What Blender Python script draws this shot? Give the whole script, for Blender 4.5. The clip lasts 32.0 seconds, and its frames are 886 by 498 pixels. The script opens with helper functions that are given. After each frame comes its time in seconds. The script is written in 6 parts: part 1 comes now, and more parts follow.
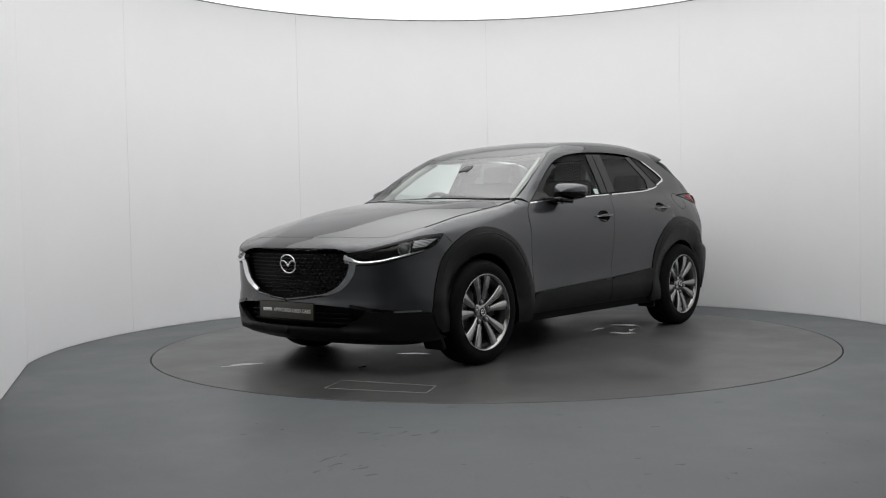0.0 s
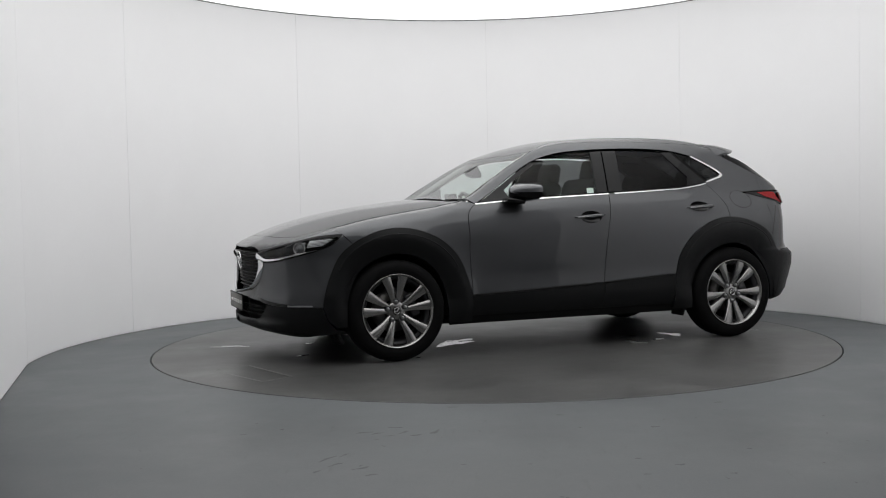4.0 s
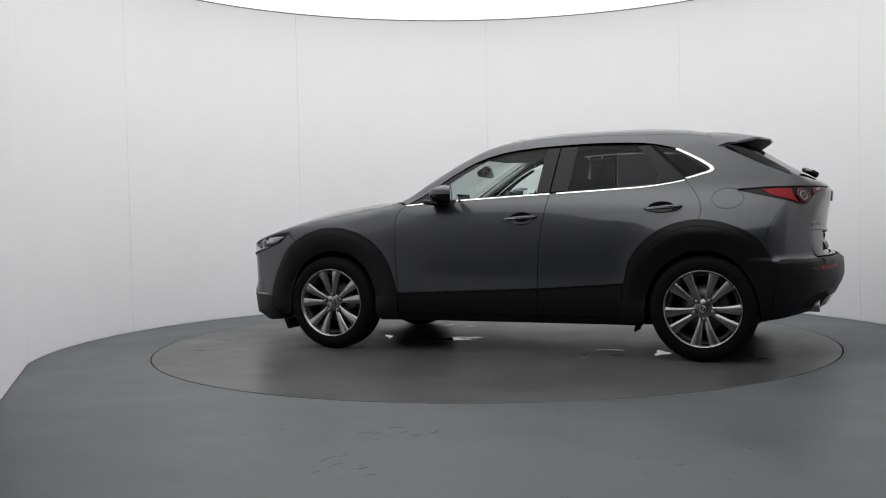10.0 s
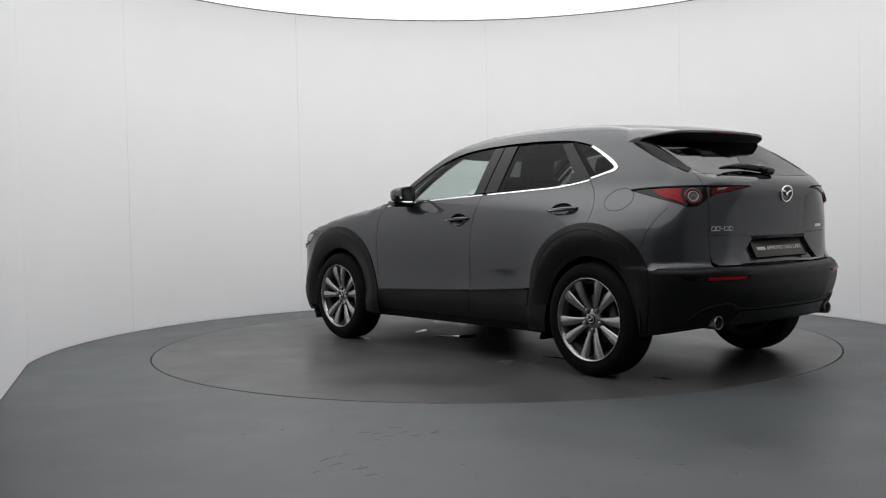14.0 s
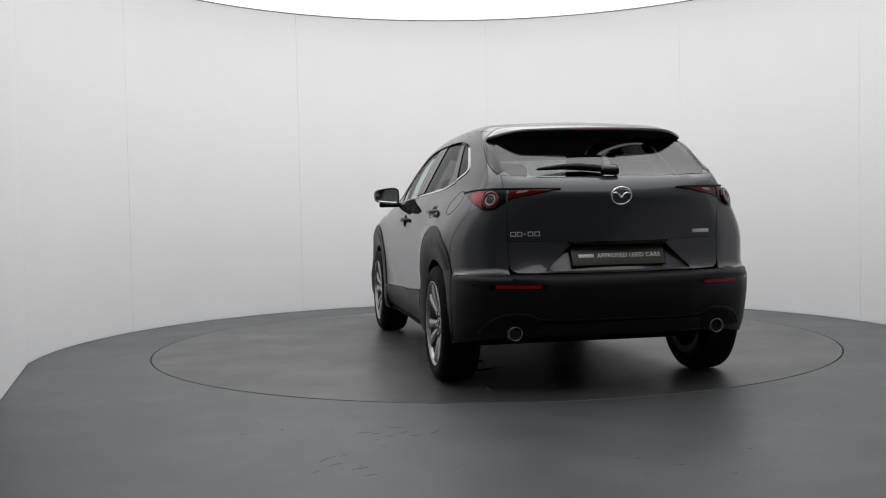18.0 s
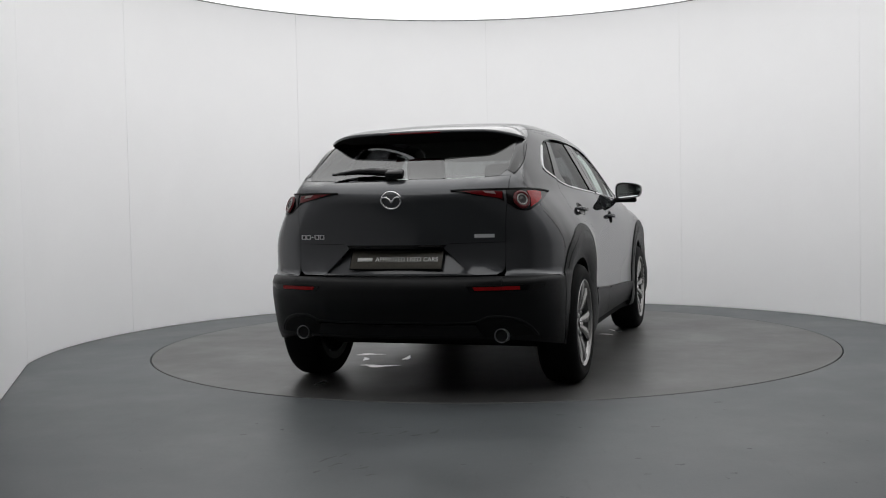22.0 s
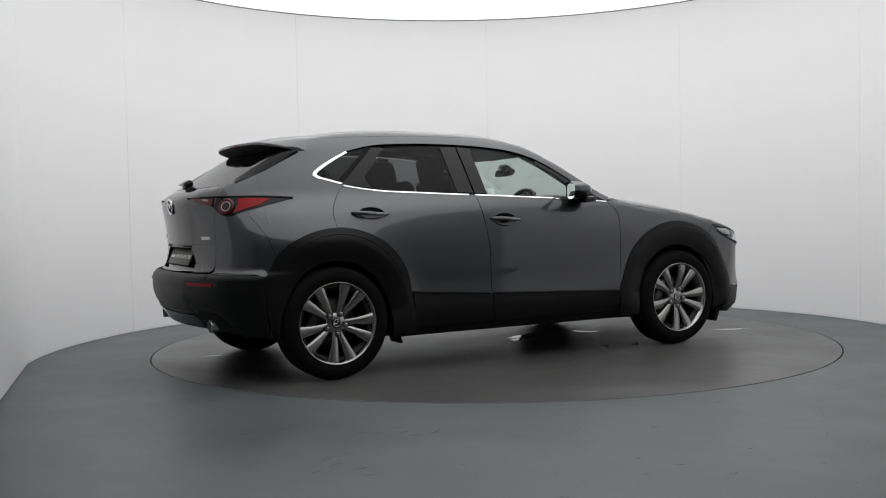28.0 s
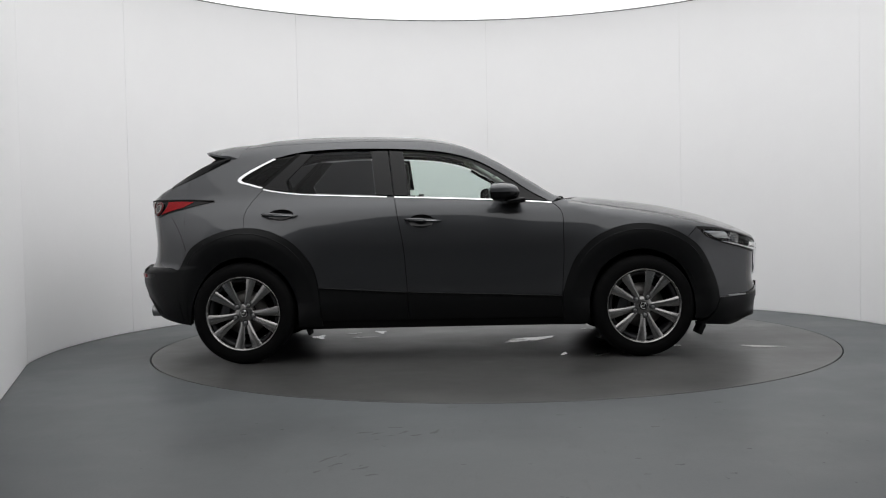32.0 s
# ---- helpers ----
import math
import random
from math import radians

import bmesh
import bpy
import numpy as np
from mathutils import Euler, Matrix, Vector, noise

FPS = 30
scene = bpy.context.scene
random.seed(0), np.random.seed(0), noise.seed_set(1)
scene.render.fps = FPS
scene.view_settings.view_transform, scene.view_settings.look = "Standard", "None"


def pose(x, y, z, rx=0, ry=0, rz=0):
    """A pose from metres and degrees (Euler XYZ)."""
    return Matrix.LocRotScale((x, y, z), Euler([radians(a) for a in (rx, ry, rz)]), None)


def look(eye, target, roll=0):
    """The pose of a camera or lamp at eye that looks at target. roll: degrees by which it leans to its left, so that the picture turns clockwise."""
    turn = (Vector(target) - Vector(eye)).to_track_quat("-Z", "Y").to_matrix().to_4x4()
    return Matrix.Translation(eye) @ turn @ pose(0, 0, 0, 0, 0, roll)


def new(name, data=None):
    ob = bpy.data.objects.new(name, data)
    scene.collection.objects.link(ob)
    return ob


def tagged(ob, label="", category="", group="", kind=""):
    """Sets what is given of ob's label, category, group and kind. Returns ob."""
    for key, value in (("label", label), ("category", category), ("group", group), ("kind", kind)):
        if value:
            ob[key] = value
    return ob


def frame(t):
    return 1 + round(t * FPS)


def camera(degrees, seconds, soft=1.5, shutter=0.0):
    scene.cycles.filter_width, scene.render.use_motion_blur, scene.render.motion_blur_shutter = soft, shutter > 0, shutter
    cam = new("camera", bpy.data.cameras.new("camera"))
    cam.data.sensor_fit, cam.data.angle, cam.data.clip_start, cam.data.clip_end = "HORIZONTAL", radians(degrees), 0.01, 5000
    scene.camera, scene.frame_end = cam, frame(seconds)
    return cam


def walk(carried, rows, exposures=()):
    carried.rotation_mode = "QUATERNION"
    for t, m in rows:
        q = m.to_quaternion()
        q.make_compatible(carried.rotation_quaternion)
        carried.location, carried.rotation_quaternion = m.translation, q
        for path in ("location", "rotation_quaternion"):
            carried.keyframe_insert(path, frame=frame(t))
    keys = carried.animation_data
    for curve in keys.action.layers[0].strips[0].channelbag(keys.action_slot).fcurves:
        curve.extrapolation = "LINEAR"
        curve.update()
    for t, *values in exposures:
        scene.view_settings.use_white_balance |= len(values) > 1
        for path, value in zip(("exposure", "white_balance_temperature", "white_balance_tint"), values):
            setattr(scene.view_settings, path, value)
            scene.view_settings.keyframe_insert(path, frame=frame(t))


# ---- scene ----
# ---- camera and its path: it stands still ----
EYE, AIM, ROLL = (0.0, -7.590, 0.9915), (-0.3489, -0.1037, 0.7059), -1.185
cam = camera(47.93, 32.0, soft=1.1)
walk(cam, [(0, look(EYE, AIM, ROLL)), (32, look(EYE, AIM, ROLL))])

# ---- world and light: an indoor drum, lit by its glowing ceiling ----
world = bpy.data.worlds.new("world")
world.use_nodes = True
world.node_tree.nodes["Background"].inputs[0].default_value = (0.5, 0.52, 0.55, 1)
world.node_tree.nodes["Background"].inputs[1].default_value = 0.02
scene.world = world
scene.view_settings.exposure = 0.0
CEILING_GLOW, RIM_GLOW = 2.20, 1.17


# ---- materials ----
def node_mat(name):
    m = bpy.data.materials.new(name)
    m.use_nodes = True
    t = m.node_tree
    return m, t, t.nodes["Principled BSDF"]


def add_node(t, kind, **values):
    n = t.nodes.new(kind)
    for k, v in values.items():
        n.inputs[k].default_value = v
    return n


def surface(name, colour, rough=0.5, metal=0.0, coat=0.0, coat_rough=0.03, spec=0.5, vary=0.0, scale=8.0, grain=0.0,
            grain_scale=400.0, rough_vary=0.0):
    """A plain surface whose colour and gloss vary at two scales, with a fine relief."""
    m, t, p = node_mat(name)
    p.inputs["Base Color"].default_value = (*colour, 1)
    p.inputs["Roughness"].default_value = rough
    p.inputs["Metallic"].default_value = metal
    p.inputs["Coat Weight"].default_value = coat
    p.inputs["Coat Roughness"].default_value = coat_rough
    p.inputs["Specular IOR Level"].default_value = spec
    if vary or rough_vary or grain:
        co = t.nodes.new("ShaderNodeTexCoord")
        big = add_node(t, "ShaderNodeTexNoise", Scale=scale, Detail=6.0, Roughness=0.6)
        t.links.new(co.outputs["Object"], big.inputs["Vector"])
        fine = add_node(t, "ShaderNodeTexNoise", Scale=grain_scale, Detail=3.0)
        t.links.new(co.outputs["Object"], fine.inputs["Vector"])
        if vary:
            mixed = t.nodes.new("ShaderNodeMath")
            mixed.operation = "MULTIPLY_ADD"
            t.links.new(fine.outputs["Fac"], mixed.inputs[0])
            mixed.inputs[1].default_value = 0.35
            t.links.new(big.outputs["Fac"], mixed.inputs[2])
            ramp = t.nodes.new("ShaderNodeMapRange")
            ramp.inputs["From Min"].default_value, ramp.inputs["From Max"].default_value = 0.35, 1.0
            ramp.inputs["To Min"].default_value, ramp.inputs["To Max"].default_value = 1 - vary, 1 + vary
            t.links.new(mixed.outputs[0], ramp.inputs["Value"])
            mul = t.nodes.new("ShaderNodeVectorMath")
            mul.operation = "SCALE"
            mul.inputs[0].default_value = colour
            t.links.new(ramp.outputs[0], mul.inputs["Scale"])
            t.links.new(mul.outputs[0], p.inputs["Base Color"])
        if rough_vary:
            rr = t.nodes.new("ShaderNodeMapRange")
            rr.inputs["From Min"].default_value, rr.inputs["From Max"].default_value = 0.3, 0.7
            rr.inputs["To Min"].default_value, rr.inputs["To Max"].default_value = rough - rough_vary, rough + rough_vary
            t.links.new(big.outputs["Fac"], rr.inputs["Value"])
            t.links.new(rr.outputs[0], p.inputs["Roughness"])
        if grain:
            bump = add_node(t, "ShaderNodeBump", Strength=grain, Distance=0.002)
            t.links.new(fine.outputs["Fac"], bump.inputs["Height"])
            t.links.new(bump.outputs[0], p.inputs["Normal"])
    return m


def glass_pane(name, tint, ior=1.5, edge=1.0):
    """Clear or tinted sheet glass: it lets light straight through and mirrors by Fresnel."""
    m, t, p = node_mat(name)
    t.nodes.remove(p)
    clear = t.nodes.new("ShaderNodeBsdfTransparent")
    clear.inputs[0].default_value = (*tint, 1)
    gloss = t.nodes.new("ShaderNodeBsdfGlossy")
    gloss.inputs["Roughness"].default_value = 0.01
    facing = t.nodes.new("ShaderNodeLayerWeight")
    facing.inputs["Blend"].default_value = 0.5
    power = t.nodes.new("ShaderNodeMath")
    power.operation = "POWER"
    power.inputs[1].default_value = 5.0
    t.links.new(facing.outputs["Facing"], power.inputs[0])
    fres = t.nodes.new("ShaderNodeMath")
    fres.operation = "MULTIPLY_ADD"
    base = ((ior - 1) / (ior + 1)) ** 2
    fres.inputs[1].default_value, fres.inputs[2].default_value = (1 - base) * edge, base
    t.links.new(power.outputs[0], fres.inputs[0])
    mix = t.nodes.new("ShaderNodeMixShader")
    t.links.new(fres.outputs[0], mix.inputs[0])
    t.links.new(clear.outputs[0], mix.inputs[1])
    t.links.new(gloss.outputs[0], mix.inputs[2])
    t.links.new(mix.outputs[0], t.nodes["Material Output"].inputs[0])
    return m


def car_paint():
    """Dark grey metallic paint: fine flakes under a clear coat."""
    m, t, p = node_mat("machine_grey_paint")
    co = t.nodes.new("ShaderNodeTexCoord")
    flake = add_node(t, "ShaderNodeTexNoise", Scale=1400.0, Detail=2.0)
    t.links.new(co.outputs["Object"], flake.inputs["Vector"])
    ramp = t.nodes.new("ShaderNodeValToRGB")
    ramp.color_ramp.elements[0].color = (0.055, 0.0569, 0.0608, 1)
    ramp.color_ramp.elements[1].color = (0.096, 0.0988, 0.1050, 1)
    ramp.color_ramp.elements[0].position, ramp.color_ramp.elements[1].position = 0.35, 0.7
    t.links.new(flake.outputs["Fac"], ramp.inputs[0])
    t.links.new(ramp.outputs[0], p.inputs["Base Color"])
    p.inputs["Metallic"].default_value = 1.0
    p.inputs["Roughness"].default_value = 0.5
    # the flakes darken towards grazing angles
    p.inputs["Specular Tint"].default_value = (0.05, 0.05, 0.05, 1)
    p.inputs["Coat Weight"].default_value = 1.0
    p.inputs["Coat Roughness"].default_value = 0.012
    p.inputs["Coat IOR"].default_value = 1.52
    return m


def floor_paint(name, colour, rough, seed):
    """Painted concrete: cloudy tone, wheel scuffs, small chips and uneven gloss."""
    m, t, p = node_mat(name)
    co = t.nodes.new("ShaderNodeTexCoord")
    shift = t.nodes.new("ShaderNodeMapping")
    shift.inputs["Location"].default_value = (seed, seed * 2, 0)
    t.links.new(co.outputs["Object"], shift.inputs[0])
    cloud = add_node(t, "ShaderNodeTexNoise", Scale=1.3, Detail=8.0, Roughness=0.62)
    fine = add_node(t, "ShaderNodeTexNoise", Scale=60.0, Detail=5.0, Roughness=0.7)
    streak_map = t.nodes.new("ShaderNodeMapping")
    streak_map.inputs["Scale"].default_value = (9.0, 1.6, 1.0)
    streak_map.inputs["Rotation"].default_value = (0, 0, 0.5)
    t.links.new(shift.outputs[0], streak_map.inputs[0])
    streak = add_node(t, "ShaderNodeTexNoise", Scale=2.2, Detail=7.0, Roughness=0.7)
    t.links.new(streak_map.outputs[0], streak.inputs["Vector"])
    for n in (cloud, fine):
        t.links.new(shift.outputs[0], n.inputs["Vector"])
    tone = t.nodes.new("ShaderNodeMapRange")
    tone.inputs["From Min"].default_value, tone.inputs["From Max"].default_value = 0.3, 0.7
    tone.inputs["To Min"].default_value, tone.inputs["To Max"].default_value = 0.80, 1.18
    t.links.new(cloud.outputs["Fac"], tone.inputs["Value"])
    tone2 = t.nodes.new("ShaderNodeMapRange")
    tone2.inputs["From Min"].default_value, tone2.inputs["From Max"].default_value = 0.3, 0.75
    tone2.inputs["To Min"].default_value, tone2.inputs["To Max"].default_value = 0.93, 1.08
    t.links.new(fine.outputs["Fac"], tone2.inputs["Value"])
    scuff = t.nodes.new("ShaderNodeMapRange")
    scuff.inputs["From Min"].default_value, scuff.inputs["From Max"].default_value = 0.60, 0.78
    scuff.inputs["To Min"].default_value, scuff.inputs["To Max"].default_value = 1.0, 0.66
    t.links.new(streak.outputs["Fac"], scuff.inputs["Value"])
    a = t.nodes.new("ShaderNodeMath")
    b = t.nodes.new("ShaderNodeMath")
    a.operation = b.operation = "MULTIPLY"
    t.links.new(tone.outputs[0], a.inputs[0])
    t.links.new(tone2.outputs[0], a.inputs[1])
    t.links.new(a.outputs[0], b.inputs[0])
    t.links.new(scuff.outputs[0], b.inputs[1])
    mul = t.nodes.new("ShaderNodeVectorMath")
    mul.operation = "SCALE"
    mul.inputs[0].default_value = colour
    t.links.new(b.outputs[0], mul.inputs["Scale"])
    t.links.new(mul.outputs[0], p.inputs["Base Color"])
    rr = t.nodes.new("ShaderNodeMapRange")
    rr.inputs["From Min"].default_value, rr.inputs["From Max"].default_value = 0.3, 0.7
    rr.inputs["To Min"].default_value, rr.inputs["To Max"].default_value = rough - 0.08, rough + 0.10
    t.links.new(cloud.outputs["Fac"], rr.inputs["Value"])
    t.links.new(rr.outputs[0], p.inputs["Roughness"])
    bump = add_node(t, "ShaderNodeBump", Strength=0.12, Distance=0.002)
    t.links.new(fine.outputs["Fac"], bump.inputs["Height"])
    t.links.new(bump.outputs[0], p.inputs["Normal"])
    return m


def ceiling_glow():
    """A stretched light ceiling, brightest where its lamps hang and weaker towards the rim."""
    m, t, p = node_mat("glowing_ceiling")
    t.nodes.remove(p)
    co = t.nodes.new("ShaderNodeTexCoord")
    flat = t.nodes.new("ShaderNodeVectorMath")
    flat.operation = "MULTIPLY"
    flat.inputs[1].default_value = (1, 1, 0)
    t.links.new(co.outputs["Object"], flat.inputs[0])
    far = t.nodes.new("ShaderNodeVectorMath")
    far.operation = "LENGTH"
    t.links.new(flat.outputs[0], far.inputs[0])
    fall = t.nodes.new("ShaderNodeMapRange")
    fall.interpolation_type = "SMOOTHSTEP"
    fall.inputs["From Min"].default_value, fall.inputs["From Max"].default_value = 1.5, 3.1
    fall.inputs["To Min"].default_value, fall.inputs["To Max"].default_value = CEILING_GLOW, RIM_GLOW
    t.links.new(far.outputs["Value"], fall.inputs["Value"])
    e = t.nodes.new("ShaderNodeEmission")
    t.links.new(fall.outputs[0], e.inputs["Strength"])
    t.links.new(e.outputs[0], t.nodes["Material Output"].inputs[0])
    return m


PAINT = car_paint()
CLADDING = surface("black_grained_plastic", (0.0058, 0.0061, 0.0066), 0.42, spec=0.21, vary=0.15, scale=20, grain=0.25, grain_scale=900)
GLOSS_BLACK = surface("gloss_black", (0.005, 0.005, 0.0055), 0.10, spec=0.24)
MATT_BLACK = surface("matt_black", (0.005, 0.005, 0.005), 0.75, spec=0.2, vary=0.2, scale=15)
CHROME = surface("chrome", (0.82, 0.82, 0.83), 0.10, metal=1.0, rough_vary=0.02)
SATIN = surface("satin_silver", (0.42, 0.42, 0.43), 0.30, metal=1.0, vary=0.08, scale=30)
RUBBER = surface("tyre_rubber", (0.0045, 0.0045, 0.0048), 0.70, spec=0.10, vary=0.25, scale=25, grain=0.3, grain_scale=300)
RIM = surface("bright_alloy", (0.36, 0.355, 0.35), 0.26, metal=1.0, vary=0.04, scale=12)
RIM_DARK = surface("grey_alloy_paint", (0.10, 0.10, 0.105), 0.40, metal=0.7)
BARREL = surface("dark_barrel_paint", (0.030, 0.030, 0.032), 0.5, metal=0.3)
DISC = surface("brushed_steel", (0.30, 0.29, 0.28), 0.45, metal=1.0, vary=0.15, scale=40)
GLASS = glass_pane("clear_glass", (0.81, 0.88, 0.85), 1.30, 0.45)
WINDSCREEN = glass_pane("windscreen_glass", (0.81, 0.88, 0.85), 2.4, 0.9)
GLASS_DARK = glass_pane("privacy_glass", (0.145, 0.148, 0.152), 1.28, 0.5)
GLASS_REAR = glass_pane("rear_privacy_glass", (0.16, 0.164, 0.168), 1.8, 0.85)
GLASS_LAMP = glass_pane("lamp_cover", (0.97, 0.97, 0.97), 1.35, 0.35)
RED = surface("red_lens", (0.24, 0.006, 0.008), 0.25, spec=0.15, vary=0.25, scale=45)
RED_RING = surface("red_ring_lens", (0.085, 0.004, 0.006), 0.12, spec=0.4)
RED_DARK = surface("dark_red_lens", (0.10, 0.003, 0.005), 0.15, spec=0.35, vary=0.3, scale=40)
LIGHT_GUIDE = surface("clear_light_guide", (0.72, 0.74, 0.76), 0.25)
STUD = surface("grille_stud_plastic", (0.020, 0.020, 0.022), 0.32, spec=0.6)
LAMP_GREY = surface("lamp_reflector", (0.36, 0.36, 0.37), 0.22, metal=0.9)
REVERSE_LENS = surface("clear_reverse_lens", (0.26, 0.20, 0.20), 0.2)
LAMP_CORE = surface("lamp_core", (0.05, 0.047, 0.047), 0.12, metal=0.3)
LAMP_BLACK = surface("smoked_lamp_black", (0.006, 0.005, 0.005), 0.12, spec=0.22)
SEAT = surface("black_seat_cloth", (0.018, 0.018, 0.020), 0.85, vary=0.2, scale=30, grain=0.4)
TRIM_DARK = surface("dark_cabin_trim", (0.022, 0.022, 0.024), 0.6, vary=0.15, scale=12)
HEADLINER = surface("pale_headliner", (0.42, 0.415, 0.395), 0.9, vary=0.05)
PLATE = surface("plate_black", (0.046, 0.040, 0.029), 0.42, vary=0.45, scale=70)
LETTER = surface("plate_lettering", (0.86, 0.86, 0.84), 0.45)
BADGE = surface("bright_badge", (0.72, 0.72, 0.73), 0.35, metal=0.4)
PAPER = surface("white_sticker", (0.72, 0.74, 0.72), 0.6)
WALL = surface("white_wall_panel", (0.873, 0.870, 0.877), 0.55, vary=0.018, scale=1.7, rough_vary=0.05)
WALL_GAP = surface("panel_joint", (0.74, 0.74, 0.74), 0.8)
FLOOR = floor_paint("grey_floor_paint", (0.0845, 0.0930, 0.0985), 0.46, 3.0)
TABLE = floor_paint("turntable_paint", (0.066, 0.0655, 0.0640), 0.36, 11.0)
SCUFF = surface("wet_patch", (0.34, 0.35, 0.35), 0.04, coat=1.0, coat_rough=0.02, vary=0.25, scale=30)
TAPE = surface("pale_line", (0.24, 0.24, 0.235), 0.55, vary=0.35, scale=45)
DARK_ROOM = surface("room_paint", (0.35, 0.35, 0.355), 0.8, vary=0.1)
CAP = surface("grey_cap", (0.16, 0.16, 0.16), 0.7)
MARK = surface("dark_scuff_mark", (0.066, 0.071, 0.074), 0.6, vary=0.3, scale=40)
PIT = surface("dark_pit", (0.006, 0.006, 0.006), 0.9)
CEILING = ceiling_glow()


# ---- mesh helpers ----
def mesh_from(verts, faces, name="mesh", smooth=True):
    me = bpy.data.meshes.new(name)
    me.from_pydata([tuple(map(float, v)) for v in verts], [], [tuple(map(int, f)) for f in faces])
    if smooth:
        me.shade_smooth()
    me.update()
    return me


SEAT_OF_CAR = {}


def base_of(parent):
    """Where a thing's own drawing starts: the car stands a little off the turntable's axis, about which it turns."""
    return SEAT_OF_CAR.get(parent.name, Matrix())


def group_part(name, parent, label="", at=None):
    """An Empty that gathers the pieces of one part."""
    ob = new(name)
    ob.parent = parent
    ob.matrix_local = base_of(parent) @ (Matrix() if at is None else at)
    if label:
        ob["label"] = label
    return ob


def part(name, me, material, parent, label="", at=None):
    """One mesh object, a part of its parent."""
    if isinstance(me, bmesh.types.BMesh):
        bm, me = me, bpy.data.meshes.new(name)
        bm.to_mesh(me)
        bm.free()
    if not me.materials:
        me.materials.append(material)
    ob = new(name, me)
    ob.parent = parent
    ob.matrix_local = base_of(parent) @ (Matrix() if at is None else at)
    if label:
        ob["label"] = label
    return ob


def box_bm(bm, sx, sy, sz, m=None, bevel=0.0, segs=2):
    """Adds a box of that size at m, with rounded edges."""
    r = bmesh.ops.create_cube(bm, size=1.0)
    bmesh.ops.scale(bm, vec=(sx, sy, sz), verts=r["verts"])
    vs = r["verts"]
    if bevel:
        es = list({e for v in vs for e in v.link_edges})
        out = bmesh.ops.bevel(bm, geom=es, offset=bevel, segments=segs, affect="EDGES", profile=0.5)
        vs = list({v for f in out["faces"] for v in f.verts} | {v for v in vs if v.is_valid})
    if m is not None:
        bmesh.ops.transform(bm, matrix=m, verts=vs)
    for f in bm.faces:
        f.smooth = True
    return bm


def box(sx, sy, sz, m=None, bevel=0.004, segs=2):
    return box_bm(bmesh.new(), sx, sy, sz, m, bevel, segs)


def lathe(profile, n=64, axis="y", closed=False):
    """A body turned about an axis: profile rows of (radius, along)."""
    verts, faces = [], []
    k = len(profile)
    for i in range(n):
        a = 2 * math.pi * i / n
        for r, h in profile:
            c, s = r * math.cos(a), r * math.sin(a)
            verts.append((c, h, s) if axis == "y" else (c, s, h) if axis == "z" else (h, c, s))
    for i in range(n):
        j = (i + 1) % n
        for q in range(k if closed else k - 1):
            p = (q + 1) % k
            faces.append((i * k + q, i * k + p, j * k + p, j * k + q))
    return mesh_from(verts, faces)


def tube(points, radius, n=8, closed=False, taper=None):
    """A round rod along points."""
    pts = [Vector(p) for p in points]
    verts, faces = [], []
    for i, p in enumerate(pts):
        a = pts[i - 1] if (i or closed) else pts[0]
        b = pts[(i + 1) % len(pts)] if (i + 1 < len(pts) or closed) else pts[-1]
        d = (b - a).normalized()
        side = d.cross(Vector((0, 0, 1)))
        side = side.normalized() if side.length > 1e-4 else Vector((1, 0, 0))
        up = side.cross(d)
        r = radius if taper is None else radius * taper[i]
        for k in range(n):
            w = 2 * math.pi * k / n
            verts.append(p + side * math.cos(w) * r + up * math.sin(w) * r)
    m = len(pts)
    for i in range(m if closed else m - 1):
        for k in range(n):
            a, b = i * n + k, i * n + (k + 1) % n
            c, d2 = ((i + 1) % m) * n + (k + 1) % n, ((i + 1) % m) * n + k
            faces.append((a, b, c, d2))
    if not closed:
        faces += [tuple(range(n - 1, -1, -1)), tuple(range((m - 1) * n, m * n))]
    return mesh_from(verts, faces)


def ring_sector(r0, r1, z0, z1, a0, a1, n, cx=0.0, cy=0.0):
    """A curved slab between two radii, two heights and two angles (degrees)."""
    verts, faces = [], []
    for i in range(n + 1):
        a = radians(a0 + (a1 - a0) * i / n)
        for r, z in ((r0, z0), (r0, z1), (r1, z1), (r1, z0)):
            verts.append((cx + r * math.cos(a), cy + r * math.sin(a), z))
    for i in range(n):
        for k in range(4):
            a, b = i * 4 + k, i * 4 + (k + 1) % 4
            faces.append((a, b, b + 4, a + 4))
    faces += [(0, 1, 2, 3), (n * 4 + 3, n * 4 + 2, n * 4 + 1, n * 4)]
    me = mesh_from(verts, faces, smooth=False)
    bm = bmesh.new()
    bm.from_mesh(me)
    bmesh.ops.recalc_face_normals(bm, faces=bm.faces)
    bm.to_mesh(me)
    bm.free()
    return me


def wall_slab(p, q, thick, z0, z1):
    """A straight slab from p to q in plan, its thickness to the left of that way."""
    p, q = Vector((*p, 0)), Vector((*q, 0))
    d = (q - p).normalized()
    side = Vector((-d.y, d.x, 0)) * thick
    base = [p, q, q + side, p + side]
    verts = [(v.x, v.y, z) for z in (z0, z1) for v in base]
    faces = [(3, 2, 1, 0), (4, 5, 6, 7)] + [(i, (i + 1) % 4, (i + 1) % 4 + 4, i + 4) for i in range(4)]
    return mesh_from(verts, faces, smooth=False)


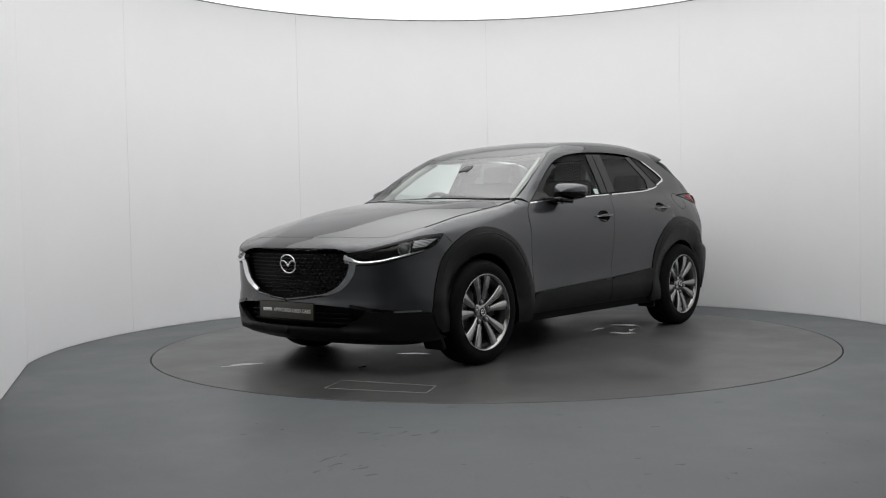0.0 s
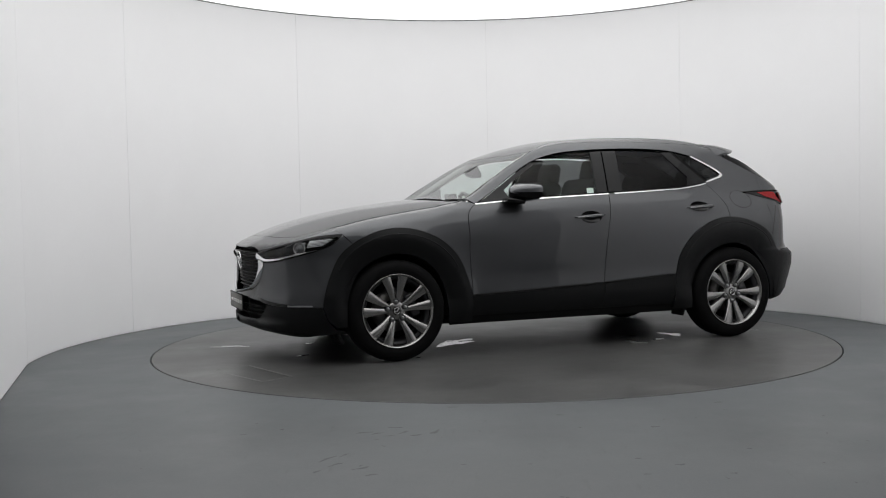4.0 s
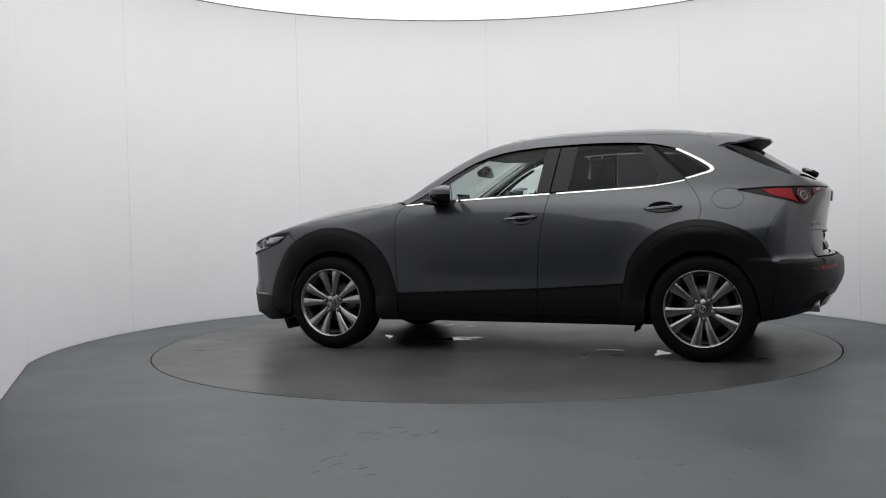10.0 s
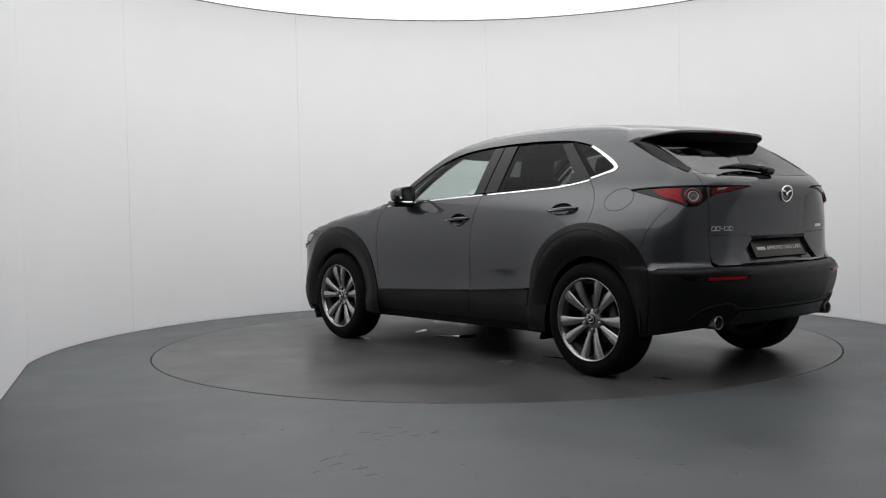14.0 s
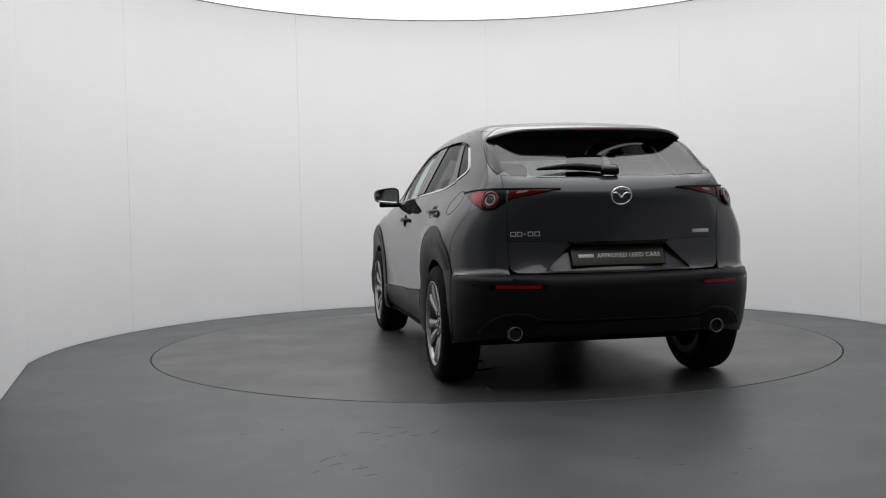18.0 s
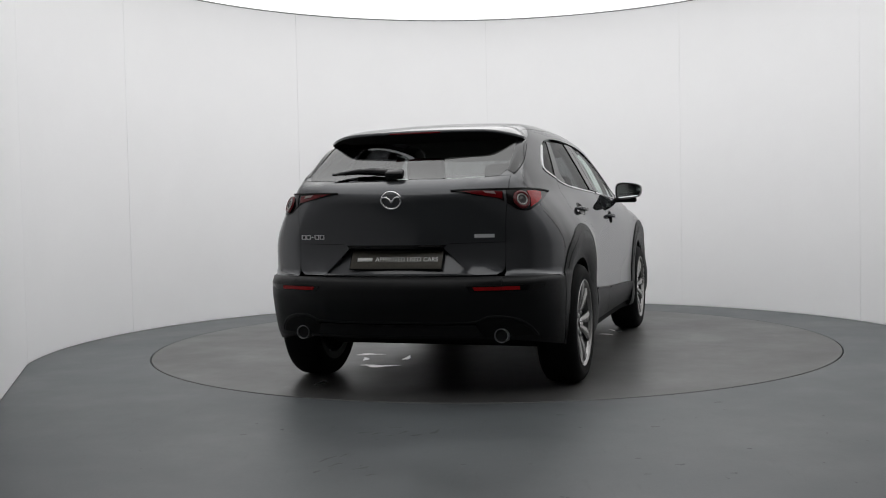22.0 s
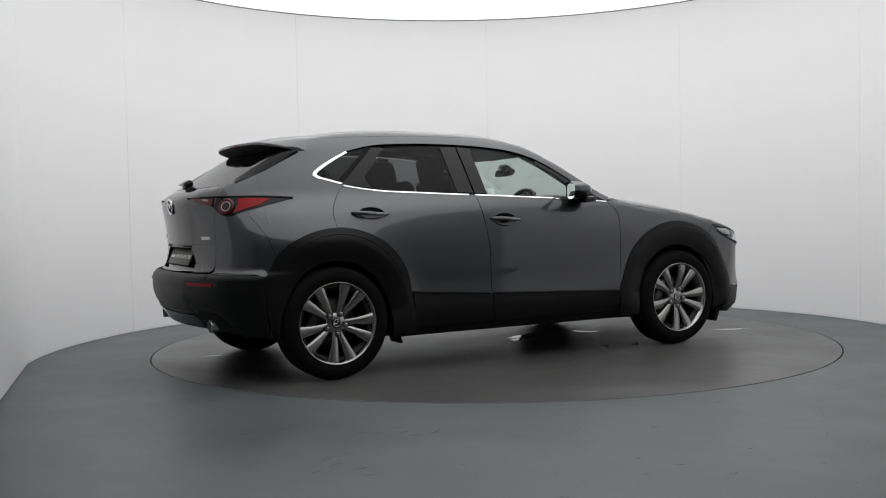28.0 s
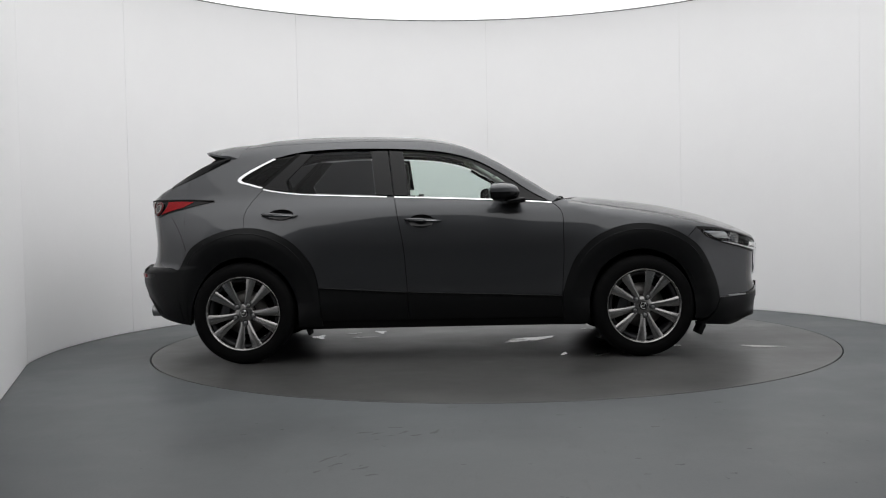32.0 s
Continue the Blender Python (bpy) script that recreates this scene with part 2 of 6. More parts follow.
# ---- the drum: floor, wall, ceiling ----
TABLE_R, DRUM_R, DRUM_Y, WALL_H = 2.4924, 3.2597, -0.1905, 3.000
BEND_L, BEND_R = (-2.665, -2.36), (2.665, -2.36)
MOUTH_L, MOUTH_R = (-1.96, -5.30), (2.40, -5.30)


GLOW_L, GLOW_R = (-1.985, -5.20), (2.412, -5.20)


def build_floor():
    n = 180
    verts, faces = [], []
    for r in (TABLE_R + 0.008, TABLE_R + 0.017, 3.4, 14.0):
        for i in range(n):
            a = 2 * math.pi * i / n
            verts.append((r * math.cos(a), r * math.sin(a), -0.002 if r < TABLE_R + 0.012 else 0.0))
    for k in range(3):
        for i in range(n):
            j = (i + 1) % n
            faces.append((k * n + i, (k + 1) * n + i, (k + 1) * n + j, k * n + j))
    base = len(verts)
    for r, z in ((TABLE_R + 0.008, -0.002), (TABLE_R + 0.008, -0.12)):
        for i in range(n):
            a = 2 * math.pi * i / n
            verts.append((r * math.cos(a), r * math.sin(a), z))
    for i in range(n):
        j = (i + 1) % n
        faces.append((base + i, base + j, base + n + j, base + n + i))
    ob = new("floor", mesh_from(verts, faces, smooth=False))
    ob.data.materials.append(FLOOR)
    tagged(ob, "grey painted studio floor with scuffs round the turntable", "floor", kind="structure")
    pit = new("turntable_pit", lathe([(0.0, -0.13), (TABLE_R + 0.2, -0.13), (TABLE_R + 0.2, -0.06)], 96, "z"))
    pit.data.materials.append(PIT)
    tagged(pit, "dark shallow pit below the turntable", "pit", kind="structure")


def build_walls():
    wall = tagged(new("wall_drum"), "curved white studio wall of tall smooth panels", "wall", kind="structure")
    seams = [-13.2, 18.8, 54.0, 89.95, 125.8, 161.2, 193.2]
    gap = 0.022
    for a0, a1 in zip(seams[:-1], seams[1:]):
        me = ring_sector(DRUM_R, DRUM_R + 0.003, 0.006, WALL_H, a0 + gap, a1 - gap, 40, 0, DRUM_Y)
        me.shade_smooth()
        me.set_sharp_from_angle(angle=radians(30))
        part("wall_panel", me, WALL, wall)
    part("backing", ring_sector(DRUM_R + 0.004, DRUM_R + 0.12, 0.0, WALL_H, -13.2, 193.2, 140, 0, DRUM_Y), WALL_GAP, wall)
    part("wall_cap", ring_sector(DRUM_R - 0.003, DRUM_R + 0.10, WALL_H + 0.0005, WALL_H + 0.0095, -13.2, 193.2, 140, 0, DRUM_Y), CAP, wall, "thin grey cap strip")
    left = tagged(new("wall_left"), "straight white studio wall panels beside the entrance", "wall", kind="structure")
    part("wall_panel", wall_slab((-3.1722, -0.9385), BEND_L, -0.03, 0.006, WALL_H), WALL, left)
    # unseen grey panel where the opening starts, added to dim the car's reflections
    part("wall_panel", wall_slab((-2.6645, -2.3615), MOUTH_L, -0.03, 0.006, WALL_H), DARK_ROOM, left, "unseen grey panel added at the entrance to darken reflections")
    right = tagged(new("wall_right"), "straight white studio wall panels beside the entrance", "wall", kind="structure")
    part("wall_panel", wall_slab((3.1722, -0.9385), BEND_R, 0.03, 0.006, WALL_H), WALL, right)
    # its unseen grey counterpart on the right, added for the same dimming
    part("wall_panel", wall_slab((2.6645, -2.3615), MOUTH_R, 0.03, 0.006, WALL_H), DARK_ROOM, right, "unseen grey panel added at the entrance to darken reflections")
    # the dark space from which the camera looks in
    z1 = 3.4
    for name, p, q in (("wall_entrance_left", MOUTH_L, (-5.0, -5.5)), ("wall_entrance_right", (5.0, -5.5), MOUTH_R),
                       ("wall_side_left", (-5.0, -5.5), (-5.0, -10.0)), ("wall_back", (-5.0, -10.0), (5.0, -10.0)),
                       ("wall_side_right", (5.0, -10.0), (5.0, -5.5))):
        w = new(name, wall_slab(p, q, -0.08, 0.0, z1))
        w.data.materials.append(DARK_ROOM)
        tagged(w, "grey painted wall of the unlit space outside", "wall", kind="structure")


def build_ceiling():
    n = 72
    ring = []
    for i in range(n + 1):
        a = radians(-13.2 + (193.2 + 13.2) * i / n)
        ring.append(((DRUM_R + 0.01) * math.cos(a), DRUM_Y + (DRUM_R + 0.01) * math.sin(a)))
    ring += [BEND_L, GLOW_L, GLOW_R, BEND_R]
    for name, z0, z1, mat, label in (("ceiling", 3.012, 3.03, CEILING, "white glowing stretched light ceiling over the drum"),):
        k = len(ring)
        verts = [(x, y, z0) for x, y in ring] + [(x, y, z1) for x, y in ring]
        faces = [tuple(range(k - 1, -1, -1)), tuple(range(k, 2 * k))]
        faces += [(i, (i + 1) % k, (i + 1) % k + k, i + k) for i in range(k)]
        ob = new(name, mesh_from(verts, faces, smooth=False))
        ob.data.materials.append(mat)
        tagged(ob, label, "ceiling", kind="structure")
    n = 6
    ring = [GLOW_L, MOUTH_L, (-1.96, -5.31), (2.40, -5.31), MOUTH_R, GLOW_R]
    verts = [(x, y, 3.012) for x, y in ring] + [(x, y, 3.03) for x, y in ring]
    faces = [tuple(range(n - 1, -1, -1)), tuple(range(n, 2 * n))] + [(i, (i + 1) % n, (i + 1) % n + n, i + n) for i in range(n)]
    rim = new("ceiling_rim", mesh_from(verts, faces, smooth=False))
    rim.data.materials.append(WALL)
    tagged(rim, "plain white ceiling panel above the entrance", "ceiling", kind="structure")
    roof = new("ceiling_entrance", wall_slab((-5.1, -5.30), (5.1, -5.30), -4.85, 3.4, 3.5))
    roof.data.materials.append(DARK_ROOM)
    tagged(roof, "grey ceiling of the unlit space outside", "ceiling", kind="structure")
    lintel = new("wall_lintel", wall_slab((-5.0, -5.312), (5.0, -5.312), -0.10, 2.995, 3.4))
    lintel.data.materials.append(DARK_ROOM)
    tagged(lintel, "grey lintel above the entrance of the drum", "wall", kind="structure")


build_floor()
build_walls()
build_ceiling()


# ---- the turntable ----
def blob(cx, cy, length, width, turn, seed, z0=0.0, thick=0.0012):
    """A thin ragged patch of worn paint."""
    rng = random.Random(seed)
    n = 26
    c, s = math.cos(radians(turn)), math.sin(radians(turn))
    ring = []
    for i in range(n):
        a = 2 * math.pi * i / n
        r = 0.55 + 0.25 * math.sin(3 * a + seed) + 0.35 * rng.random()
        u, v = 0.5 * length * r * math.cos(a), 0.5 * width * r * math.sin(a)
        ring.append((cx + c * u - s * v, cy + s * u + c * v))
    verts = [(x, y, z0) for x, y in ring] + [(x, y, z0 + thick) for x, y in ring]
    faces = [tuple(range(n, 2 * n))] + [(i, (i + 1) % n, (i + 1) % n + n, i + n) for i in range(n)]
    return mesh_from(verts, faces, smooth=False)


def build_turntable():
    base = tagged(new("turntable"), "round grey painted car turntable flush with the floor", "turntable")
    disc = lathe([(0.0, 0.0), (1.2, 0.0), (TABLE_R - 0.004, 0.0), (TABLE_R - 0.001, -0.003), (TABLE_R - 0.001, -0.10), (0.0, -0.10)], 180, "z")
    for f in disc.polygons:
        f.use_smooth = False
    part("deck", disc, TABLE, base)
    # pale outline of a hatch
    hatch = [(1.915, 0.39), (1.745, 0.975), (1.935, 1.075), (2.15, 0.495)]
    for i in range(4):
        p, q = hatch[i], hatch[(i + 1) % 4]
        w = (0.010, 0.006, 0.010, 0.005)[i]
        part("hatch_line", wall_slab(p, q, w, 0.0, 0.0012), TAPE, base)
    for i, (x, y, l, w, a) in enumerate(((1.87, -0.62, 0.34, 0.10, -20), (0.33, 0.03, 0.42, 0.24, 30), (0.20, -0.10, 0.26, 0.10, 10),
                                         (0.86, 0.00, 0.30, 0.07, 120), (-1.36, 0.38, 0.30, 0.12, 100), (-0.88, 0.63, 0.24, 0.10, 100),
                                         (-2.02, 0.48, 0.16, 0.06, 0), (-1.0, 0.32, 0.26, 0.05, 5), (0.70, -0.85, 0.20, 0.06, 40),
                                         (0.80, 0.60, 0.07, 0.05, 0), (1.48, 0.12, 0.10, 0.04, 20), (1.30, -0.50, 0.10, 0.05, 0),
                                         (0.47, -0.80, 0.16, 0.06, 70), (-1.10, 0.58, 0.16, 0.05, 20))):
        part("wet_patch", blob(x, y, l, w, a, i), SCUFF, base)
    return base


turntable = build_turntable()


def build_floor_marks():
    """Dark scuffs and chips in the floor paint before the turntable."""
    fl = bpy.data.objects["floor"]
    rng = random.Random(5)
    for i, (x, y, l, w, a) in enumerate(FLOOR_MARKS):
        part("scuff_mark", blob(x, y, l * 0.9, w * 1.1, a, 40 + i, 0.0, 0.0004), MARK, fl)
    # small chips scattered over the nearest part
    for i in range(26):
        x, y = rng.uniform(-1.6, 1.6), rng.uniform(-4.2, -2.7)
        part("scuff_mark", blob(x, y, rng.uniform(0.012, 0.035), rng.uniform(0.006, 0.014), rng.uniform(0, 180), 80 + i, 0.0, 0.0004), MARK, fl)


FLOOR_MARKS = ((-0.58, -3.15, 0.1, 0.02, 20), (-0.52, -3.17, 0.09, 0.018, 40), (-0.46, -3.22, 0.06, 0.015, 10), (-0.4, -3.15, 0.1, 0.02, 60), (-0.34, -3.21, 0.07, 0.02, 30), (-0.26, -3.15, 0.12, 0.03, 70), (-0.45, -3.05, 0.08, 0.015, 0), (-0.67, -3.62, 0.14, 0.02, 60), (-0.62, -3.71, 0.1, 0.018, 50), (-0.61, -3.56, 0.08, 0.015, 70), (-0.51, -3.77, 0.1, 0.02, 40), (-0.2, -2.59, 0.09, 0.018, 0), (0.32, -2.81, 0.055, 0.018, 0), (0.57, -3.66, 0.03, 0.014, 0), (1.14, -2.54, 0.06, 0.02, 20), (0.89, -3.89, 0.04, 0.015, 0), (0.72, -3.76, 0.05, 0.02, 10), (-0.12, -3.73, 0.03, 0.01, 0), (0.73, -3.09, 0.06, 0.015, 20), (-0.68, -3.82, 0.06, 0.015, 60), (-0.46, -3.87, 0.07, 0.015, 30))
build_floor_marks()

# ---- the car's master surface (x forward, y to its left, z up, origin between the axles) ----
from mathutils.geometry import delaunay_2d_cdt

OFF_X, OFF_Y = -0.352, -0.1387
HUB_F, HUB_R, HUB_Z, TYRE_R = 1.3275, -1.3275, 0.333, 0.338


def profile(*pts):
    """A smooth curve through a few (position, value) points."""
    p = sorted(pts)
    xs, ys = np.array([a for a, _ in p], float), np.array([b for _, b in p], float)
    h = np.diff(xs)
    d = np.diff(ys) / h
    m = np.empty(len(xs))
    m[0], m[-1] = d[0], d[-1]
    m[1:-1] = (d[:-1] * h[1:] + d[1:] * h[:-1]) / (h[:-1] + h[1:])

    def at(q):
        q = np.clip(np.asarray(q, float), xs[0], xs[-1])
        i = np.clip(np.searchsorted(xs, q) - 1, 0, len(h) - 1)
        t = (q - xs[i]) / h[i]
        return (ys[i] * (1 + 2 * t) * (1 - t) ** 2 + m[i] * h[i] * t * (1 - t) ** 2
                + ys[i + 1] * t * t * (3 - 2 * t) + m[i + 1] * h[i] * t * t * (t - 1))
    return at


SECTION = profile((0.10, 0.74), (0.20, 0.815), (0.30, 0.855), (0.42, 0.864), (0.55, 0.862), (0.68, 0.864), (0.82, 0.866), (0.93, 0.856),
                  (1.00, 0.838), (1.05, 0.813), (1.09, 0.788), (1.20, 0.730), (1.32, 0.665), (1.42, 0.605), (1.50, 0.535), (1.60, 0.42))
PLAN_LOW = profile((2.30, 0.49), (2.20, 0.66), (2.10, 0.785), (1.95, 0.897), (1.75, 0.962), (1.45, 0.995), (1.0, 1.0), (0.0, 0.995),
                   (-0.8, 1.0), (-1.4, 1.005), (-1.65, 0.985), (-1.78, 0.950), (-1.86, 0.897), (-1.92, 0.830), (-1.98, 0.71), (-2.05, 0.52))
PLAN_HIGH = profile((2.0, 0.93), (1.2, 0.955), (0.73, 0.968), (0.3, 0.99), (-0.2, 1.0), (-0.6, 0.985), (-1.0, 0.955), (-1.39, 0.92),
                    (-1.7, 0.878), (-1.85, 0.845), (-1.92, 0.80), (-1.98, 0.70), (-2.05, 0.52))
TOP = profile((2.30, 0.68), (2.24, 0.745), (2.18, 0.790), (2.08, 0.840), (1.9, 0.908), (1.7, 0.965), (1.48, 1.012), (1.26, 1.044),
              (1.06, 1.068), (0.95, 1.076), (0.84, 1.080), (0.78, 1.098), (0.60, 1.203), (0.38, 1.338), (0.15, 1.450), (0.0, 1.492), (-0.3, 1.525), (-0.6, 1.533),
              (-0.9, 1.530), (-1.2, 1.508), (-1.4, 1.468), (-1.55, 1.410), (-1.70, 1.318), (-1.80, 1.254), (-1.92, 1.184), (-2.03, 1.130), (-2.2, 1.04))
CROWN = profile((2.3, 0.05), (1.7, 0.07), (1.3, 0.075), (1.0, 0.075), (0.8, 0.06), (0.4, 0.06), (0.1, 0.08), (-0.2, 0.10),
                (-1.2, 0.10), (-1.5, 0.13), (-2.1, 0.10))
FRONT = profile((0.10, 1.75), (0.17, 2.02), (0.21, 2.155), (0.25, 2.238), (0.295, 2.230), (0.35, 2.242), (0.41, 2.248), (0.48, 2.228), (0.58, 2.232),
                (0.68, 2.238), (0.75, 2.252), (0.80, 2.262), (1.0, 2.30))
REAR = profile((0.15, -1.78), (0.25, -1.91), (0.31, -2.030), (0.37, -2.068), (0.42, -2.106), (0.50, -2.145), (0.58, -2.150), (0.620, -2.146), (0.642, -2.128),
               (0.662, -2.080), (0.70, -2.058), (0.76, -2.047), (0.82, -2.044), (0.90, -2.052), (1.00, -2.068), (1.06, -2.082), (1.12, -2.080), (1.3, -2.05))
BOW_F, BOW_R = 0.31, 0.23
ARCHES = ((HUB_F, 0.335), (HUB_R, 0.345))


def smooth_max(a, b, k):
    h = np.clip(0.5 + 0.5 * (a - b) / k, 0, 1)
    return b + (a - b) * h + k * h * (1 - h)


def half_width(x, z):
    g = np.clip((z - 0.80) / 0.34, 0, 1)
    g = g * g * (3 - 2 * g)
    # the bumper stands out below the tail
    shelf = np.clip((0.655 - z) / 0.02, 0, 1) * np.clip((-1.45 - x) / 0.3, 0, 1)
    xe = x + (0.066 - 0.085 * np.clip((0.54 - z) / 0.25, 0, 1)) * shelf
    w = SECTION(z) * PLAN_LOW(xe) ** (1 - g) * PLAN_HIGH(xe) ** g
    w = w + 0.030 * np.exp(-((x - 1.80) / 0.16) ** 2) * np.clip((0.70 - z) / 0.25, 0, 1)
    # the doors are drawn in below the shoulder and flare again at the sill
    along = np.clip((1.00 - x) / 0.65, 0, 1) * np.clip((x + 1.35) / 0.55, 0, 1)
    along = along * along * (3 - 2 * along)
    w = w - 0.014 * along * np.exp(-((z - 0.48) / 0.16) ** 2)
    for cx, cz in ARCHES:
        r = np.hypot(x - cx, z - cz)
        w = w + (0.024 - 0.014 * np.clip((-1.35 - x) / 0.35, 0, 1)) * np.exp(-((r - 0.43) / 0.13) ** 2) * np.clip((1.05 - z) / 0.2, 0, 1)
    return w


def outside(p):
    """Below zero inside the body, above zero outside."""
    x, y, z = p[:, 0], np.abs(p[:, 1]), p[:, 2]
    side = y - half_width(x, z)
    # the hood bends down outside two long crease lines
    rise = 12.0 * (y - (0.30 + 0.235 * np.clip(2.05 - x, 0, 1.1)))
    crease = 0.10 / 12.0 * np.logaddexp(0, rise * 8) / 8 * np.clip((x - 0.85) / 0.15, 0, 1)
    top = (z - (TOP(x) + 0.004 - CROWN(x) * 0.85 * y * y - crease)) * 0.9
    front = x - (FRONT(z) - BOW_F * y * y)
    rear = (REAR(z) + BOW_R * y * y) - x
    f = smooth_max(side, front, 0.07)
    f = smooth_max(f, rear, 0.07)
    k = 0.055 - 0.030 * np.clip((x - 0.0) / 0.2, 0, 1) * np.clip((1.05 - x) / 0.2, 0, 1)
    return smooth_max(f, top, k)


def normals_at(p):
    g = np.empty_like(p)
    for i in range(3):
        d = np.zeros(3)
        d[i] = 0.002
        g[:, i] = outside(p + d) - outside(p - d)
    return g / np.linalg.norm(g, axis=1)[:, None]


class View:
    """A flat drawing plane from which outlines are dropped on to the body."""

    def __init__(self, start, u, v, way, depth):
        self.start, self.u, self.v, self.way = (np.array(a, float) for a in (start, u, v, way))
        self.depth = depth

    def lift(self, uv):
        uv = np.asarray(uv, float)
        p = self.start + uv[:, :1] * self.u + uv[:, 1:] * self.v
        lo, hi = np.zeros(len(p)), np.full(len(p), self.depth)
        # step in until inside, then halve
        s = np.linspace(0, self.depth, 60)
        first = np.full(len(p), self.depth)
        found = np.zeros(len(p), bool)
        for a, b in zip(s[:-1], s[1:]):
            ins = (outside(p + b * self.way) < 0) & ~found
            lo[ins], first[ins] = a, b
            found |= ins
        hi = first
        for _ in range(22):
            mid = 0.5 * (lo + hi)
            ins = outside(p + mid[:, None] * self.way) < 0
            hi, lo = np.where(ins, mid, hi), np.where(ins, lo, mid)
        return p + hi[:, None] * self.way

    def flat(self, p):
        q = np.asarray(p, float) - self.start
        return np.stack([q @ self.u, q @ self.v], -1)


R2 = 1 / math.sqrt(2)
SIDE = View((0, 1.2, 0), (1, 0, 0), (0, 0, 1), (0, -1, 0), 1.2)
ABOVE = View((0, 0, 2), (1, 0, 0), (0, 1, 0), (0, 0, -1), 1.5)
AHEAD = View((2.8, 0, 0), (0, 1, 0), (0, 0, 1), (-1, 0, 0), 1.4)
BEHIND = View((-2.8, 0, 0), (0, 1, 0), (0, 0, 1), (1, 0, 0), 1.4)
FRONT_CORNER = View((3 * R2, 3 * R2, 0), (R2, -R2, 0), (0, 0, 1), (-R2, -R2, 0), 2.6)
REAR_CORNER = View((-3 * R2, 3 * R2, 0), (R2, R2, 0), (0, 0, 1), (R2, -R2, 0), 2.6)


def bent(pts, n=8):
    """A smooth line through points."""
    p = np.array(pts, float)
    if len(p) < 3:
        return p
    t = np.r_[0, np.cumsum(np.maximum(np.linalg.norm(np.diff(p, axis=0), axis=1), 1e-6))]
    cols = [profile(*zip(t, p[:, k])) for k in range(p.shape[1])]
    q = np.concatenate([np.linspace(a, b, n, endpoint=False) for a, b in zip(t[:-1], t[1:])] + [t[-1:]])
    return np.stack([c(q) for c in cols], -1)


def seen_from(points, a, b):
    """An outline drawn in view a, as it lies in view b."""
    return b.flat(a.lift(np.asarray(points, float)))


def loop_of(curves, gap=0.02):
    """One closed outline of several lines with corners between them, in even short steps."""
    out = []
    for c in curves:
        c = np.asarray(c, float)
        for a, b in zip(c[:-1], c[1:]):
            n = max(1, int(math.ceil(np.linalg.norm(b - a) / gap)))
            for i in range(n):
                out.append(a + (b - a) * i / n)
        out.append(c[-1])
    keep = []
    for p in out:
        if not keep or np.linalg.norm(p - keep[-1]) > 1e-4:
            keep.append(p)
    if np.linalg.norm(keep[0] - keep[-1]) < 1e-4:
        keep.pop()
    return np.array(keep)


def shrunk(loop, d):
    area = 0.5 * np.sum(loop[:, 0] * np.roll(loop[:, 1], -1) - np.roll(loop[:, 0], -1) * loop[:, 1])
    t = np.roll(loop, -1, 0) - np.roll(loop, 1, 0)
    t /= np.maximum(np.linalg.norm(t, axis=1), 1e-9)[:, None]
    n = np.stack([-t[:, 1], t[:, 0]], -1) * (1 if area > 0 else -1)
    return loop + d * n


def inside_loop(q, loop):
    x, y = q[:, 0], q[:, 1]
    res = np.zeros(len(q), bool)
    a, b = loop, np.roll(loop, -1, 0)
    for (x0, y0), (x1, y1) in zip(a, b):
        if y0 == y1:
            continue
        hit = ((y0 > y) != (y1 > y)) & (x < (x1 - x0) * (y - y0) / (y1 - y0) + x0)
        res ^= hit
    return res


def near_loop(q, loop, d):
    near = np.zeros(len(q), bool)
    for c in loop:
        near |= (q[:, 0] - c[0]) ** 2 + (q[:, 1] - c[1]) ** 2 < d * d
    return near


